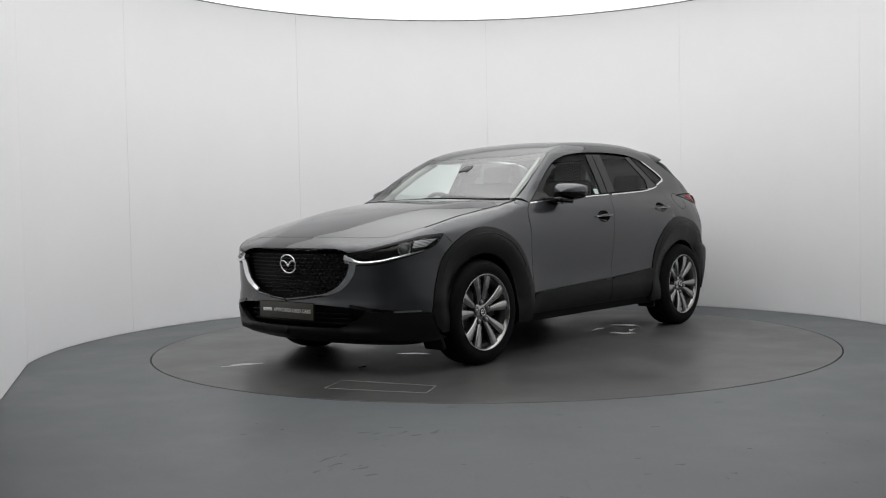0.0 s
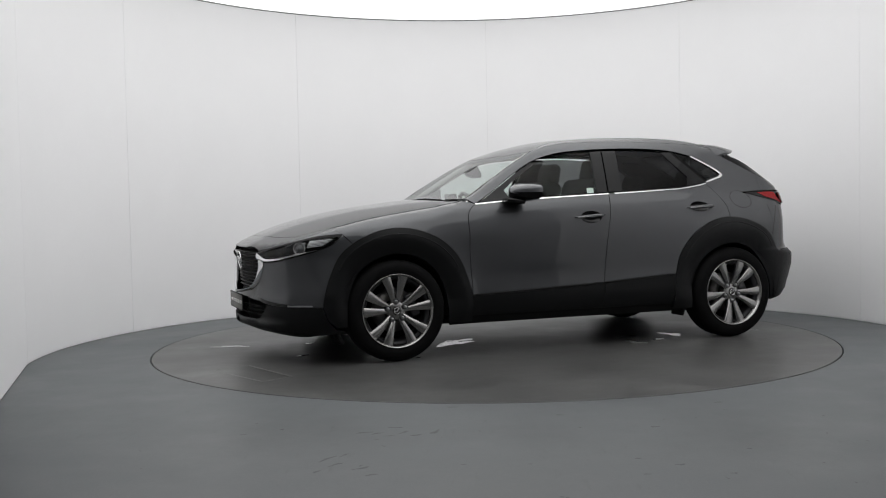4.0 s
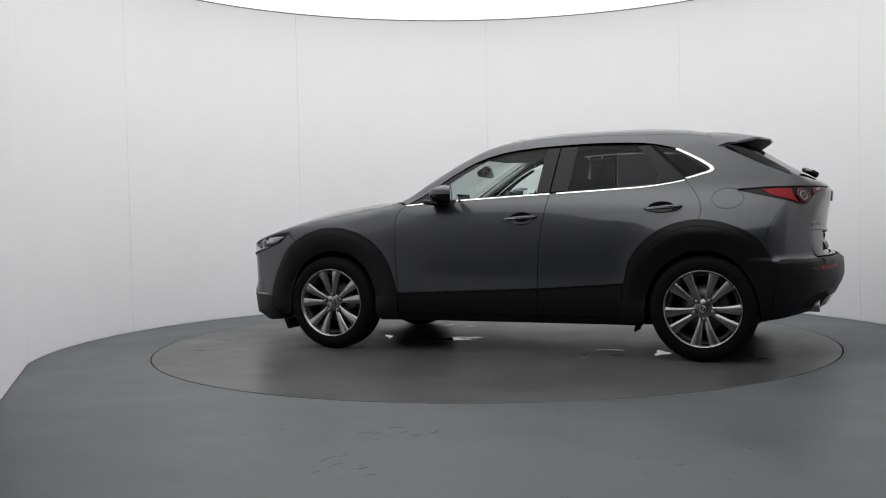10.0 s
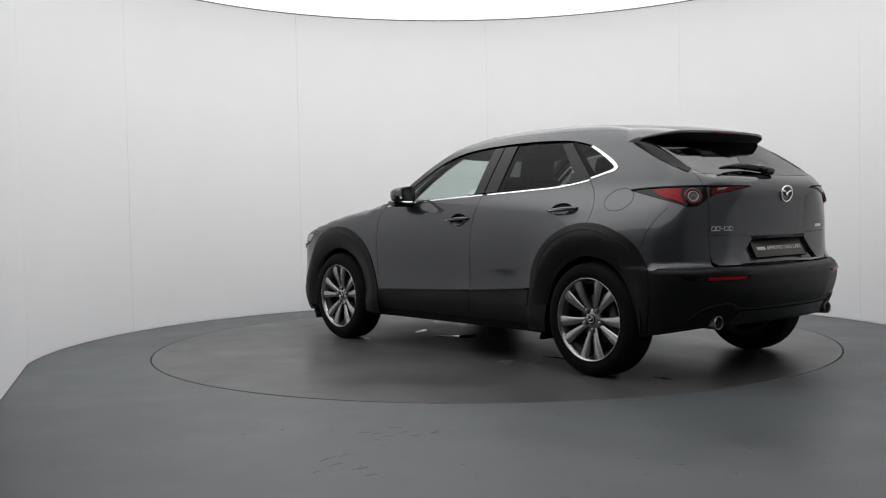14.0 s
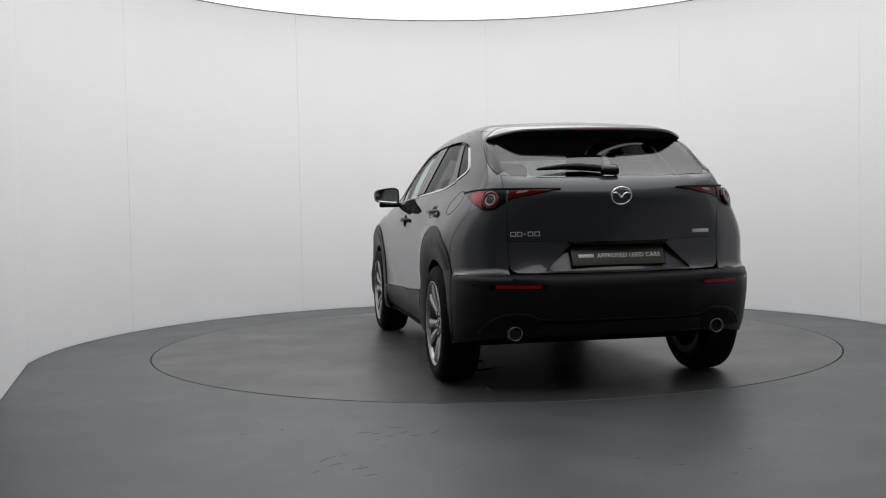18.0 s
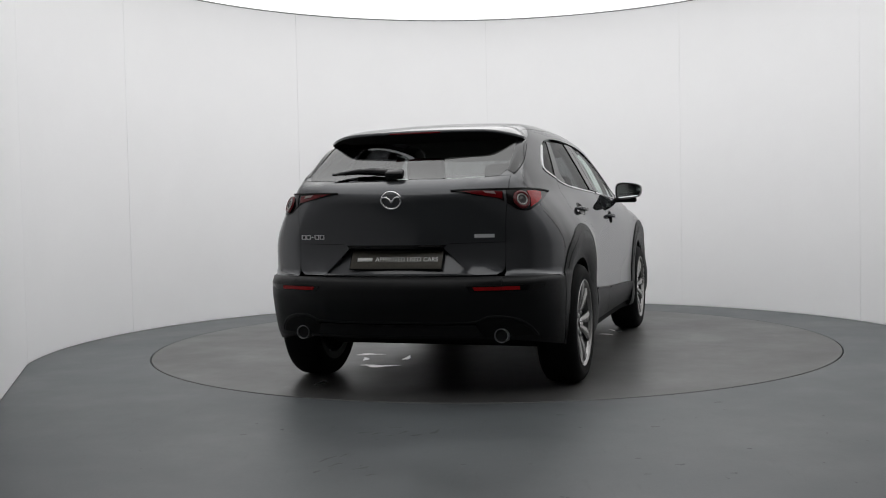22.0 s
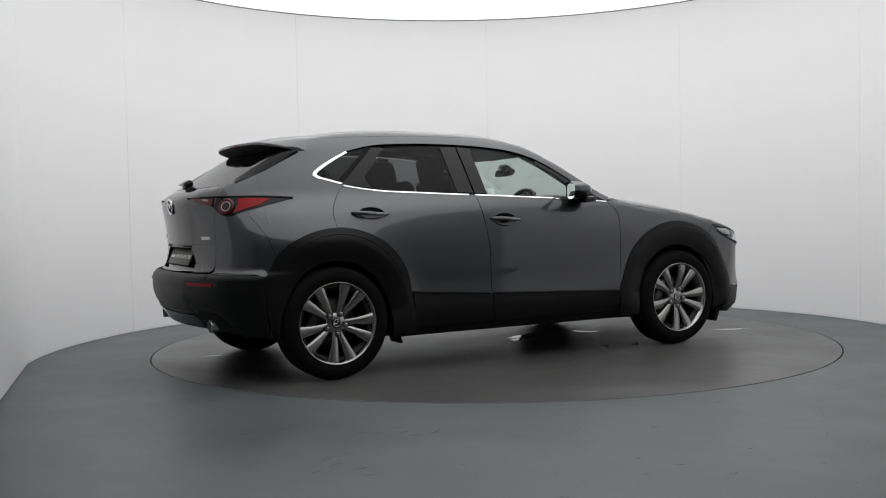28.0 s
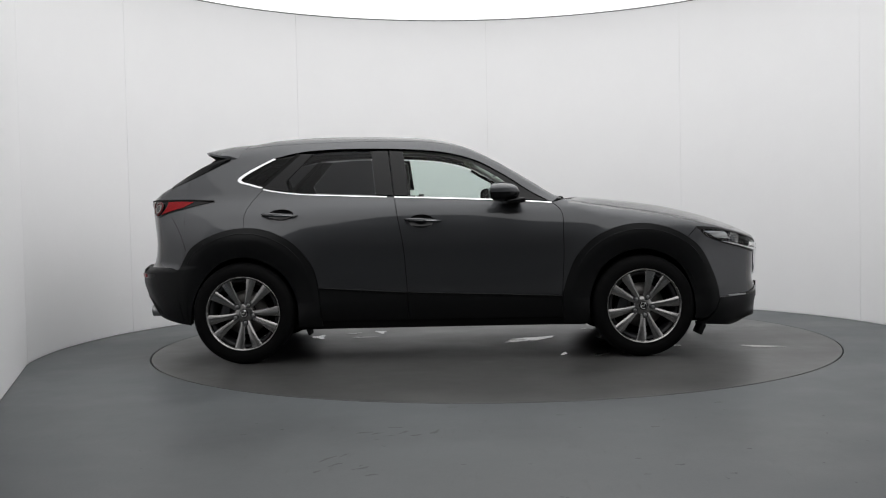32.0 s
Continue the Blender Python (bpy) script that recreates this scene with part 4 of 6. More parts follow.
    mid = [np.array([(0.58, 0.648), (-0.58, 0.648)]), np.array([(-0.58, 0.648), (-0.58, 0.322)]), np.array([(-0.58, 0.322), (0.58, 0.322)]), np.array([(0.58, 0.322), (0.58, 0.648)])]
    part("rear_bumper", panel_mesh(skin(mid, BEHIND, gap=0.0, lift=0.004, thick=0.03)), CLADDING, b, "dark grained plastic rear bumper")

    # dark structure behind the panels, floor pan and wheel housings
    shell = [np.array([(2.05, 0.30), (2.05, 0.72), (1.7, 0.82), (0.9, 0.98), (0.7, 1.00), (-1.25, 1.06), (-1.75, 1.06), (-1.86, 0.9), (-1.86, 0.30)]),
             np.array([(-1.86, 0.30), (-1.70, 0.30)]), bent([(-1.70, 0.30), (-1.62, 0.58), (-1.3275, 0.72), (-1.03, 0.58), (-0.95, 0.30)]), np.array([(-0.95, 0.30), (0.95, 0.30)]),
             bent([(0.95, 0.30), (1.03, 0.58), (1.3275, 0.72), (1.62, 0.58), (1.70, 0.30)]), np.array([(1.70, 0.30), (2.05, 0.30)])]
    pair("inner_structure", MATT_BLACK, b, skin(shell, SIDE, lift=-0.045, thick=0.01, step=0.08))
    part("front_structure", panel_mesh(skin([np.array([(0.66, 0.78), (-0.66, 0.78), (-0.66, 0.22), (0.66, 0.22), (0.66, 0.78)])], AHEAD, lift=-0.10, thick=0.01, step=0.08)), MATT_BLACK, b)
    part("rear_structure", panel_mesh(skin([np.array([(0.62, 1.08), (-0.62, 1.08), (-0.62, 0.38), (0.62, 0.38), (0.62, 1.08)])], BEHIND, lift=-0.13, thick=0.01, step=0.08)), MATT_BLACK, b)
    part("floor_pan", box(3.30, 1.36, 0.05, pose(0.20, 0, 0.235), 0.02), MATT_BLACK, b, "black underbody")
    for x in (HUB_F, HUB_R):
        for s in (1, -1):
            # an open half bowl above the wheel
            rows = [(0.375, 0.0), (0.375, 0.28), (0.34, 0.32), (0.10, 0.32)]
            ang = [math.pi * (i / 30 * 1.10 - 0.05) for i in range(31)]
            me = mesh_from([(r * math.cos(a), h, r * math.sin(a)) for a in ang for r, h in rows],
                           [(i * 4 + k, i * 4 + k + 1, i * 4 + k + 5, i * 4 + k + 4) for i in range(30) for k in range(3)])
            part("wheel_housing", me, MATT_BLACK, b, at=pose(x, s * 0.86, HUB_Z + 0.01, 0, 0, 180 if s > 0 else 0))
    return front_doors, rear_doors, tailgate


# outlines at the front corner, (u, z), and the tailgate's side, (y, z)
LAMP_TOP = bent([(0.600, 0.854), (0.73, 0.845), (0.85, 0.820), (1.02, 0.781), (1.185, 0.743)])
LAMP_BASE = bent([(1.185, 0.700), (1.10, 0.684), (1.02, 0.688), (0.87, 0.720), (0.727, 0.752), (0.64, 0.795), (0.600, 0.846)])
FASCIA_LOW = np.array([(0.80, 0.388), (1.00, 0.395), (1.08, 0.402), (1.18, 0.420), (1.35, 0.432), (1.5765, 0.436)])
GRILLE_EDGE = np.concatenate([[(1.5765, 0.436), (1.5765, 0.462)], bent([(1.5765, 0.462), (1.43, 0.487), (1.31, 0.520), (1.235, 0.575), (1.195, 0.640), (1.185, 0.700)])])
GATE_SIDE = bent([(0.596, 1.175), (0.600, 1.10), (0.590, 0.95), (0.586, 0.82), (0.585, 0.72)])

INNER_F = bent([(1.775, 0.300), (1.775, 0.45), (1.742, 0.560), (1.668, 0.700), (1.515, 0.805), (1.339, 0.845), (1.165, 0.824), (1.025, 0.758), (0.922, 0.650), (0.872, 0.535), (0.850, 0.300)])
INNER_R = bent([(-0.860, 0.300), (-0.872, 0.500), (-0.905, 0.622), (-1.012, 0.760), (-1.165, 0.842), (-1.315, 0.866), (-1.505, 0.826), (-1.636, 0.750), (-1.715, 0.620), (-1.738, 0.40)])

doors = build_body()


# ---- wheels ----
def spoke_meshes(s):
    """One spoke's machined face and its dark flank, shared by all wheels."""
    verts, dverts = [], []
    n = 7
    lean = math.atan2(s * 0.0475, 0.182)
    side = Vector((-math.sin(lean), 0, math.cos(lean)))
    for q in range(n + 1):
        t = q / n
        half = 0.0140 + 0.0220 * t ** 1.3
        y = 0.078 + 0.018 * math.sin(math.pi * 0.5 * t) - 0.012 * (1 - t) ** 2
        c = Vector((0.045 + 0.182 * t, 0, s * (0.0125 + 0.036 * t + 0.0115 * t * t)))
        for k, d in ((-1, -0.009), (-0.82, -0.001), (0.82, -0.001), (1, -0.009)):
            verts.append(c + side * half * k + Vector((0, y + d, 0)))
        for k, d in ((-1, -0.0091), (-0.7, -0.045), (0.7, -0.045), (1, -0.0091)):
            dverts.append(c + side * half * k + Vector((0, y + d, 0)))
    faces = [(q * 4 + m, q * 4 + m + 4, q * 4 + m + 5, q * 4 + m + 1) for q in range(n) for m in range(3)]
    return mesh_from(verts, faces), mesh_from(dverts, [tuple(reversed(f)) for f in faces])


SPOKES = (spoke_meshes(-1), spoke_meshes(1))


def build_wheel(sign, at, phase):
    w = group_part("wheel", car, "alloy wheel with a black tyre", at)
    h = 0.108
    tyre = lathe([(0.236, -h + 0.012), (0.262, -h), (0.300, -h - 0.003), (0.325, -h + 0.014), (0.335, -h + 0.034), (TYRE_R, -0.05), (TYRE_R, 0.05),
                  (0.335, h - 0.034), (0.325, h - 0.014), (0.300, h + 0.003), (0.262, h), (0.236, h - 0.012)], 96)
    part("tyre", tyre, RUBBER, w, "black road tyre")
    # the rim faces +y
    rim = lathe([(0.230, 0.078), (0.238, 0.090), (0.2455, 0.100), (0.2470, 0.106), (0.2445, 0.1085), (0.240, 0.106), (0.233, 0.094), (0.228, 0.084)], 96)
    barrel = lathe([(0.200, -0.095), (0.238, -0.098), (0.246, -0.10), (0.240, -0.09), (0.215, -0.05), (0.212, 0.04), (0.226, 0.078),
                    (0.224, 0.086), (0.205, 0.045), (0.198, -0.05), (0.200, -0.095)], 72)
    part("barrel", barrel, BARREL, w, "dark inner barrel of the rim")
    part("rim", rim, RIM, w, "bright machined alloy rim")
    for i in range(5):
        for k in (0, 1):
            face, flank = SPOKES[k]
            turn = pose(0, 0, 0, 0, -(phase + 72 * i), 0)
            part("spoke", face, RIM, w, at=turn)
            part("spoke_flank", flank, RIM_DARK, w, at=turn)
    part("hub", lathe([(0.0, 0.074), (0.033, 0.074), (0.040, 0.071), (0.056, 0.068), (0.066, 0.060), (0.070, 0.02), (0.0, 0.02)], 40), RIM, w)
    cap = part("hub_cap", lathe([(0.0, 0.0805), (0.024, 0.080), (0.029, 0.077), (0.030, 0.070)], 32), GLOSS_BLACK, w, "black hub cap with a chrome emblem")
    part("hub_badge", lathe([(0.0195, 0.0800), (0.0195, 0.0822), (0.0225, 0.0822), (0.0225, 0.0795)], 24), CHROME, w)
    wing = bent([(-0.018, 0.004), (-0.009, 0.006), (0.0, -0.004), (0.009, 0.006), (0.018, 0.004)], 4)
    part("hub_wing", tube([(x, 0.0815, z) for x, z in wing], 0.0026, 6), CHROME, w, at=pose(0, 0, 0, 0, 35, 0))
    for i in range(5):
        a = radians(phase + 72 * i)
        part("wheel_nut", lathe([(0.0, 0.082), (0.008, 0.082), (0.0105, 0.079), (0.0105, 0.055)], 12), SATIN, w, at=pose(0.063 * math.cos(a), 0, 0.063 * math.sin(a)))
        part("nut_well", lathe([(0.0108, 0.062), (0.0165, 0.0785), (0.0190, 0.0785), (0.0205, 0.045)], 20), RIM_DARK, w, at=pose(0.063 * math.cos(a), 0, 0.063 * math.sin(a)))
    part("brake_disc", lathe([(0.07, 0.0), (0.148, 0.0), (0.148, -0.022), (0.07, -0.022)], 64), DISC, w, "bare steel brake disc")
    part("backing_plate", lathe([(0.0, -0.03), (0.198, -0.03), (0.198, -0.04), (0.0, -0.04)], 48), MATT_BLACK, w)
    part("brake_caliper", box(0.065, 0.06, 0.16, pose(-0.125 * sign, 0.005, 0.03, 0, 20 * sign, 0), 0.012), RIM_DARK, w, "grey brake caliper")
    return w


PHASES = {(HUB_F, 1): 86, (HUB_R, 1): 123, (HUB_R, -1): 119, (HUB_F, -1): 116}
for x in (HUB_F, HUB_R):
    for s in (1, -1):
        # the wheel's outer face lies at 0.885 from the middle
        build_wheel(s, pose(x, s * 0.772, HUB_Z + 0.005, 0, 0, 0 if s > 0 else 180), PHASES[(x, s)])


# ---- details of the car ----
def on_body(view, uv, lift=0.0):
    """A pose on the body: x along the view's u, y up, z out of the surface."""
    p = view.lift(np.array([uv]))
    n = Vector(normals_at(p)[0])
    u = Vector(view.u)
    x = (u - n * u.dot(n)).normalized()
    m = Matrix((x, n.cross(x), n)).transposed().to_4x4()
    m.translation = Vector(p[0]) + n * lift
    return m


def flip_mesh(me):
    """A mirror image of a mesh, left for right."""
    bm = bmesh.new()
    bm.from_mesh(me)
    bmesh.ops.scale(bm, vec=(1, -1, 1), verts=bm.verts)
    bmesh.ops.reverse_faces(bm, faces=bm.faces)
    out = me.copy()
    bm.to_mesh(out)
    bm.free()
    return out


def as_mesh(bm):
    me = bpy.data.meshes.new("mesh")
    bm.to_mesh(me)
    bm.free()
    return me


def both_sides(name, me, material, parent, label=""):
    if isinstance(me, bmesh.types.BMesh):
        me = as_mesh(me)
    one = part(name, me, material, parent, label)
    two = part(name, flip_mesh(me), material, parent, label)
    return one, two


FIN_LINE = bent([(-1.442, 1.367), (-1.56, 1.309), (-1.682, 1.250), (-1.78, 1.210), (-1.848, 1.183)])


def build_windows():
    b = BODY
    # panes
    front = [np.array([(0.462, 1.068), (0.11, 1.086), (-0.222, 1.101)]), np.array([(-0.222, 1.101), (-0.257, 1.403)]),
             bent([(-0.257, 1.403), (-0.124, 1.394), (0.03, 1.372), (0.225, 1.315), (0.385, 1.225), (0.498, 1.140)]), np.array([(0.498, 1.140), (0.462, 1.068)])]
    pair("front_door_window", GLASS, b, skin(front, SIDE, lift=-0.006, gap=0, sheet=True), label="clear front door window")
    rear = [bent([(-0.440, 1.112), (-0.70, 1.124), (-1.018, 1.143)]), np.array([(-1.018, 1.143), (-1.046, 1.212)]), np.array([(-1.046, 1.212), (-0.872, 1.402)]),
            bent([(-0.872, 1.402), (-0.68, 1.413), (-0.478, 1.412)]), np.array([(-0.478, 1.412), (-0.440, 1.112)])]
    pair("rear_door_window", GLASS_DARK, b, skin(rear, SIDE, lift=-0.006, gap=0, sheet=True), label="dark tinted rear door window")
    quarter = [np.array([(-0.985, 1.398), (-1.235, 1.178)]), bent([(-1.235, 1.178), (-1.32, 1.209), (-1.368, 1.226)]), bent([(-1.368, 1.226), (-1.32, 1.268), (-1.225, 1.325), (-1.14, 1.366)]),
               bent([(-1.14, 1.366), (-1.06, 1.385), (-0.985, 1.398)])]
    pair("quarter_window", GLASS_DARK, b, skin(quarter, SIDE, lift=-0.003, gap=0, sheet=True), label="dark tinted quarter window")
    # black trim round them
    pair("corner_trim", GLOSS_BLACK, b, skin([np.array([(0.715, 1.046), (0.462, 1.066), (0.505, 1.150), (0.60, 1.105), (0.715, 1.046)])], SIDE, lift=-0.003), label="black mirror corner trim")
    pair("pillar_trim", GLOSS_BLACK, b, skin([np.array([(-0.220, 1.100), (-0.313, 1.104), (-0.352, 1.412), (-0.255, 1.405), (-0.220, 1.100)])], SIDE, lift=-0.001), label="gloss black door pillar trim")
    pair("pillar_trim", GLOSS_BLACK, b, skin([np.array([(-0.320, 1.104), (-0.440, 1.111), (-0.478, 1.413), (-0.359, 1.412), (-0.320, 1.104)])], SIDE, lift=-0.001), label="gloss black door pillar trim")
    pair("pillar_trim", GLOSS_BLACK, b, skin([np.array([(-1.020, 1.142), (-1.212, 1.166), (-0.955, 1.406), (-0.872, 1.402), (-1.048, 1.212), (-1.020, 1.142)])], SIDE, lift=-0.002), label="gloss black rear door trim")
    pair("window_frame", GLOSS_BLACK, b, skin(strip(flip_line(RAIL), -0.020), SIDE, lift=-0.001, gap=0.0006, thick=0.02), label="black upper window frame")
    front_frame = [np.array([(0.668, 1.064), (0.612, 1.099), (0.408, 1.233), (0.244, 1.322)]), np.array([(0.244, 1.322), (0.225, 1.307)]),
                   np.array([(0.225, 1.307), (0.385, 1.215), (0.497, 1.129), (0.60, 1.075), (0.668, 1.064)])]
    pair("window_frame", GLOSS_BLACK, b, skin(front_frame, SIDE, lift=-0.0045, gap=0, thick=0.001), label="black front window frame")
    pair("window_seal", MATT_BLACK, b, skin(strip_of(np.array([(-1.225, 1.172), (-1.10, 1.287), (-0.968, 1.405)]), 0.034), SIDE, lift=-0.0075, thick=0.004, gap=0), label="black window seal")
    # bright strip along the belt
    pair("belt_moulding", CHROME, b, skin(strip(flip_line(BELT[BELT[:, 0] >= -0.3155]), -0.0075), SIDE, lift=0.004, gap=0, step=0.01, fine=0.01), label="chrome window strip")
    rear_belt = BELT[(BELT[:, 0] <= -0.318) & (BELT[:, 0] >= -1.2001)]
    pair("belt_moulding", CHROME, b, skin(strip(flip_line(rear_belt), -0.008), SIDE, lift=0.004, gap=0, step=0.01, fine=0.01), label="chrome window strip")
    hook = np.concatenate([BELT[BELT[:, 0] <= -1.203], KICK[1:]])
    outer = [hook, np.array([hook[-1], (-1.128, 1.366)]), flip_line(bent([(-1.203, 1.174), (-1.30, 1.202), (-1.345, 1.217), (-1.357, 1.228), (-1.345, 1.243), (-1.31, 1.267), (-1.215, 1.322), (-1.128, 1.366)])), np.array([(-1.203, 1.174), hook[0]])]
    pair("belt_moulding", CHROME, b, skin(outer, SIDE, lift=0.004, gap=0, step=0.01, fine=0.01), label="chrome window strip bent round the quarter window")
    for s in (1, -1):
        sk = skin([np.array([(-0.150, 1.104), (-0.205, 1.106), (-0.209, 1.142), (-0.154, 1.140), (-0.150, 1.104)])], SIDE, lift=-0.012, thick=0.001, gap=0)
        part("sticker", panel_mesh(sk if s > 0 else flipped(sk)), PAPER, b, "small white window sticker")
    # side fins of the rear window, with a black inner edge
    for s in (1, -1):
        fin = group_part("window_fin", BODY, "gloss black fin beside the rear window")
        rows = []
        n = 18
        for i in range(n + 1):
            t = i / n
            x = -1.445 - 0.400 * t
            foot = SIDE.lift(np.array([(x, float(np.interp(-x, -FIN_LINE[:, 0], FIN_LINE[:, 1])) + 0.002)]))[0]
            ridge, base = ABOVE.lift(np.array([(x, 0.586 - 0.008 * t), (x, 0.548 + 0.022 * t)]))
            h = 0.018 * (1 - t) ** 0.8
            ridge = ridge + (0, 0, 0.003 + h)
            rows.append([foot, 0.5 * (foot + ridge) + (0, 0.006 * (1 - t), 0.004 * (1 - t)), ridge, base + (0, 0, 0.001)])
        for name, cols, mat in (("blade", (0, 1, 2), GLOSS_BLACK), ("inner_face", (2, 3), GLOSS_BLACK)):
            k = len(cols)
            verts = [r[c] for r in rows for c in cols]
            faces = [(i * k + j, i * k + j + 1, (i + 1) * k + j + 1, (i + 1) * k + j) for i in range(n) for j in range(k - 1)]
            me = mesh_from(verts, faces)
            part(name, me if s > 0 else flip_mesh(me), mat, fin)
    pair("fin_joint", MATT_BLACK, b, skin(strip_of(FIN_LINE, 0.0035), SIDE, lift=0.001, thick=0.002, gap=0), label="dark joint beside the fin")


def ribbon(one, two, lifts):
    """A bulged band on the front corner between two outlines, as high over the body as its lifts say."""
    rows = len(lifts)
    rings = []
    for k, h in enumerate(lifts):
        q = FRONT_CORNER.lift(one + (two - one) * k / (rows - 1))
        rings.append(q + normals_at(q) * h)
    n = len(one)
    verts = np.concatenate(rings)
    faces = [(k * n + i, k * n + i + 1, (k + 1) * n + i + 1, (k + 1) * n + i) for k in range(rows - 1) for i in range(n - 1)]
    me = mesh_from(verts, faces)
    me.set_sharp_from_angle(angle=radians(40))
    return me


def build_lamps():
    b = BODY
    outline = [LAMP_TOP, np.array([LAMP_TOP[-1], LAMP_BASE[0]]), LAMP_BASE]
    sides = []
    for s in (1, -1):
        h = group_part("headlamp", b, "slim headlamp with a round projector lens")
        sides.append((s, h))

    def put(name, mat, sk, label=""):
        for s, h in sides:
            part(name, panel_mesh(sk if s > 0 else flipped(sk)), mat, h, label)
    put("housing", MATT_BLACK, skin(outline, FRONT_CORNER, lift=-0.034, thick=0.02, gap=0.0))
    put("bezel", GLOSS_BLACK, skin(strip(LAMP_TOP, (-0.016, -0.013, -0.012, -0.012)), FRONT_CORNER, lift=0.001, thick=0.03, gap=0))
    put("bezel", GLOSS_BLACK, skin(strip(flip_line(LAMP_BASE), 0.006), FRONT_CORNER, lift=0.001, thick=0.03, gap=0))
    # bright fins behind the cover, at the outer end
    for k in range(5):
        z = 0.772 + 0.0098 * k
        u0, u1 = 0.790 - 0.003 * k, 0.700 - 0.014 * k
        put("light_guide", LIGHT_GUIDE, skin([np.array([(u0, z), (u1, z + 0.010), (u1, z + 0.0140), (u0, z + 0.0060), (u0, z)])], FRONT_CORNER, lift=-0.005, thick=0.006, gap=0))
    m = on_body(FRONT_CORNER, (0.840, 0.768), -0.024)
    for s, h in sides:
        for name, me, mat, lab in (("lens_ring", lathe([(0.030, 0.0), (0.036, 0.012), (0.040, 0.012), (0.042, 0.0)], 40, "z"), LAMP_GREY, "bright ring"),
                                   ("projector_lens", lathe([(0.0, 0.016), (0.016, 0.013), (0.026, 0.006), (0.031, 0.0)], 32, "z"), surface("lens_glass", (0.05, 0.055, 0.06), 0.03, coat=1.0), "glass projector lens")):
            me.transform(m)
            part(name, me if s > 0 else flip_mesh(me), mat, h, lab)
    put("cover", GLASS_LAMP, skin(outline, FRONT_CORNER, thick=0.003, gap=0.002), "clear lamp cover")
    # rounded chrome: the strip below the lamp and the frame of the grille
    wing_low = bent([(1.200, 0.690), (1.15, 0.681), (1.10, 0.680), (1.02, 0.685), (0.87, 0.716), (0.735, 0.752)])
    wing_top = bent([(1.203, 0.738), (1.165, 0.722), (1.115, 0.703), (1.02, 0.704), (0.87, 0.732), (0.735, 0.758)])
    both_sides("chrome_wing", ribbon(wing_top, wing_low, (0.004, 0.013, 0.013, 0.005)), CHROME, b, "chrome strip below the headlamp")
    pair("fascia_joint", MATT_BLACK, b, skin([wing_low, np.array([wing_low[-1], wing_low[-1] - (0, 0.003)]), flip_line(wing_low) - (0, 0.007), np.array([wing_low[0] - (0, 0.007), wing_low[0]])], FRONT_CORNER, lift=0.002, thick=0.002, gap=0), label="dark joint below the chrome strip")
    slot = FASCIA_LOW[:4]
    pair("intake_slot", GLOSS_BLACK, b, skin([slot, np.array([slot[-1], slot[-1] + (0, 0.012)]), flip_line(slot) + np.array([(0, 0.020), (0, 0.022), (0, 0.018), (0, 0.006)]), np.array([slot[0] + (0, 0.006), slot[0]])], FRONT_CORNER, lift=0.004, thick=0.004, gap=0), label="black slot beside the intake")
    edge = flip_line(GRILLE_EDGE[1:])
    wide = np.interp(np.linspace(0, 1, len(edge)), (0, 0.15, 0.4, 0.7, 1.0), (0.052, 0.050, 0.042, 0.022, 0.012))
    t = np.gradient(edge, axis=0)
    t /= np.linalg.norm(t, axis=1)[:, None]
    rim = edge + np.stack([t[:, 1], -t[:, 0]], -1) * wide[:, None]
    both_sides("grille_frame", ribbon(edge, rim, (0.000, 0.018, 0.015, 0.004)), CHROME, b, "chrome frame round the grille")

    # tail lamps
    top = bent([(-0.576, 1.090), (-0.70, 1.099), (-0.88, 1.102), (-1.05, 1.101), (-1.225, 1.096)])
    low = bent([(-1.225, 1.092), (-1.10, 1.066), (-1.0, 1.046), (-0.955, 1.018), (-0.915, 0.992), (-0.865, 0.986), (-0.80, 1.008), (-0.68, 1.050), (-0.576, 1.086)])
    tails = []
    for s in (1, -1):
        h = group_part("tail_lamp", b, "slim dark red tail lamp with a round inner ring")
        tails.append((s, h))

    def tail(name, mat, sk, label=""):
        for s, h in tails:
            part(name, panel_mesh(sk if s > 0 else flipped(sk)), mat, h, label)
    t_out, l_out = upto(top, -0.972, -0.5), upto(low, -0.972, -0.5)
    t_in, l_in = upto(top, -1.3, -0.980), upto(low, -1.3, -0.980)
    tail("housing", LAMP_BLACK, skin([t_out, np.array([t_out[-1], l_out[0]]), l_out], REAR_CORNER, lift=0.004, thick=0.03, gap=0))
    tail("housing", LAMP_BLACK, skin([t_in, l_in, np.array([l_in[-1], t_in[0]])], REAR_CORNER, lift=0.004, thick=0.03, gap=0))
    tail("outer_lens", RED, skin([bent([(-0.683, 1.083), (-0.77, 1.088), (-0.836, 1.086)]), bent([(-0.836, 1.086), (-0.828, 1.045), (-0.842, 1.004)]), bent([(-0.842, 1.004), (-0.80, 1.019), (-0.72, 1.048)]), np.array([(-0.72, 1.048), (-0.683, 1.083)])],
                                 REAR_CORNER, lift=0.007, thick=0.01, gap=0), "bright red lens")
    tail("inner_lens", RED_DARK, skin([np.array([(-0.988, 1.086), (-1.05, 1.090), (-1.13, 1.093), (-1.200, 1.093), (-1.10, 1.070), (-0.993, 1.049), (-0.988, 1.086)])], REAR_CORNER, lift=0.007, thick=0.01, gap=0), "dark red lens")
    tail("reverse_lens", REVERSE_LENS, skin([np.array([(-1.030, 1.087), (-1.085, 1.090), (-1.070, 1.079), (-1.022, 1.073), (-1.030, 1.087)])], REAR_CORNER, lift=0.008, thick=0.01, gap=0), "clear reversing lamp lens")
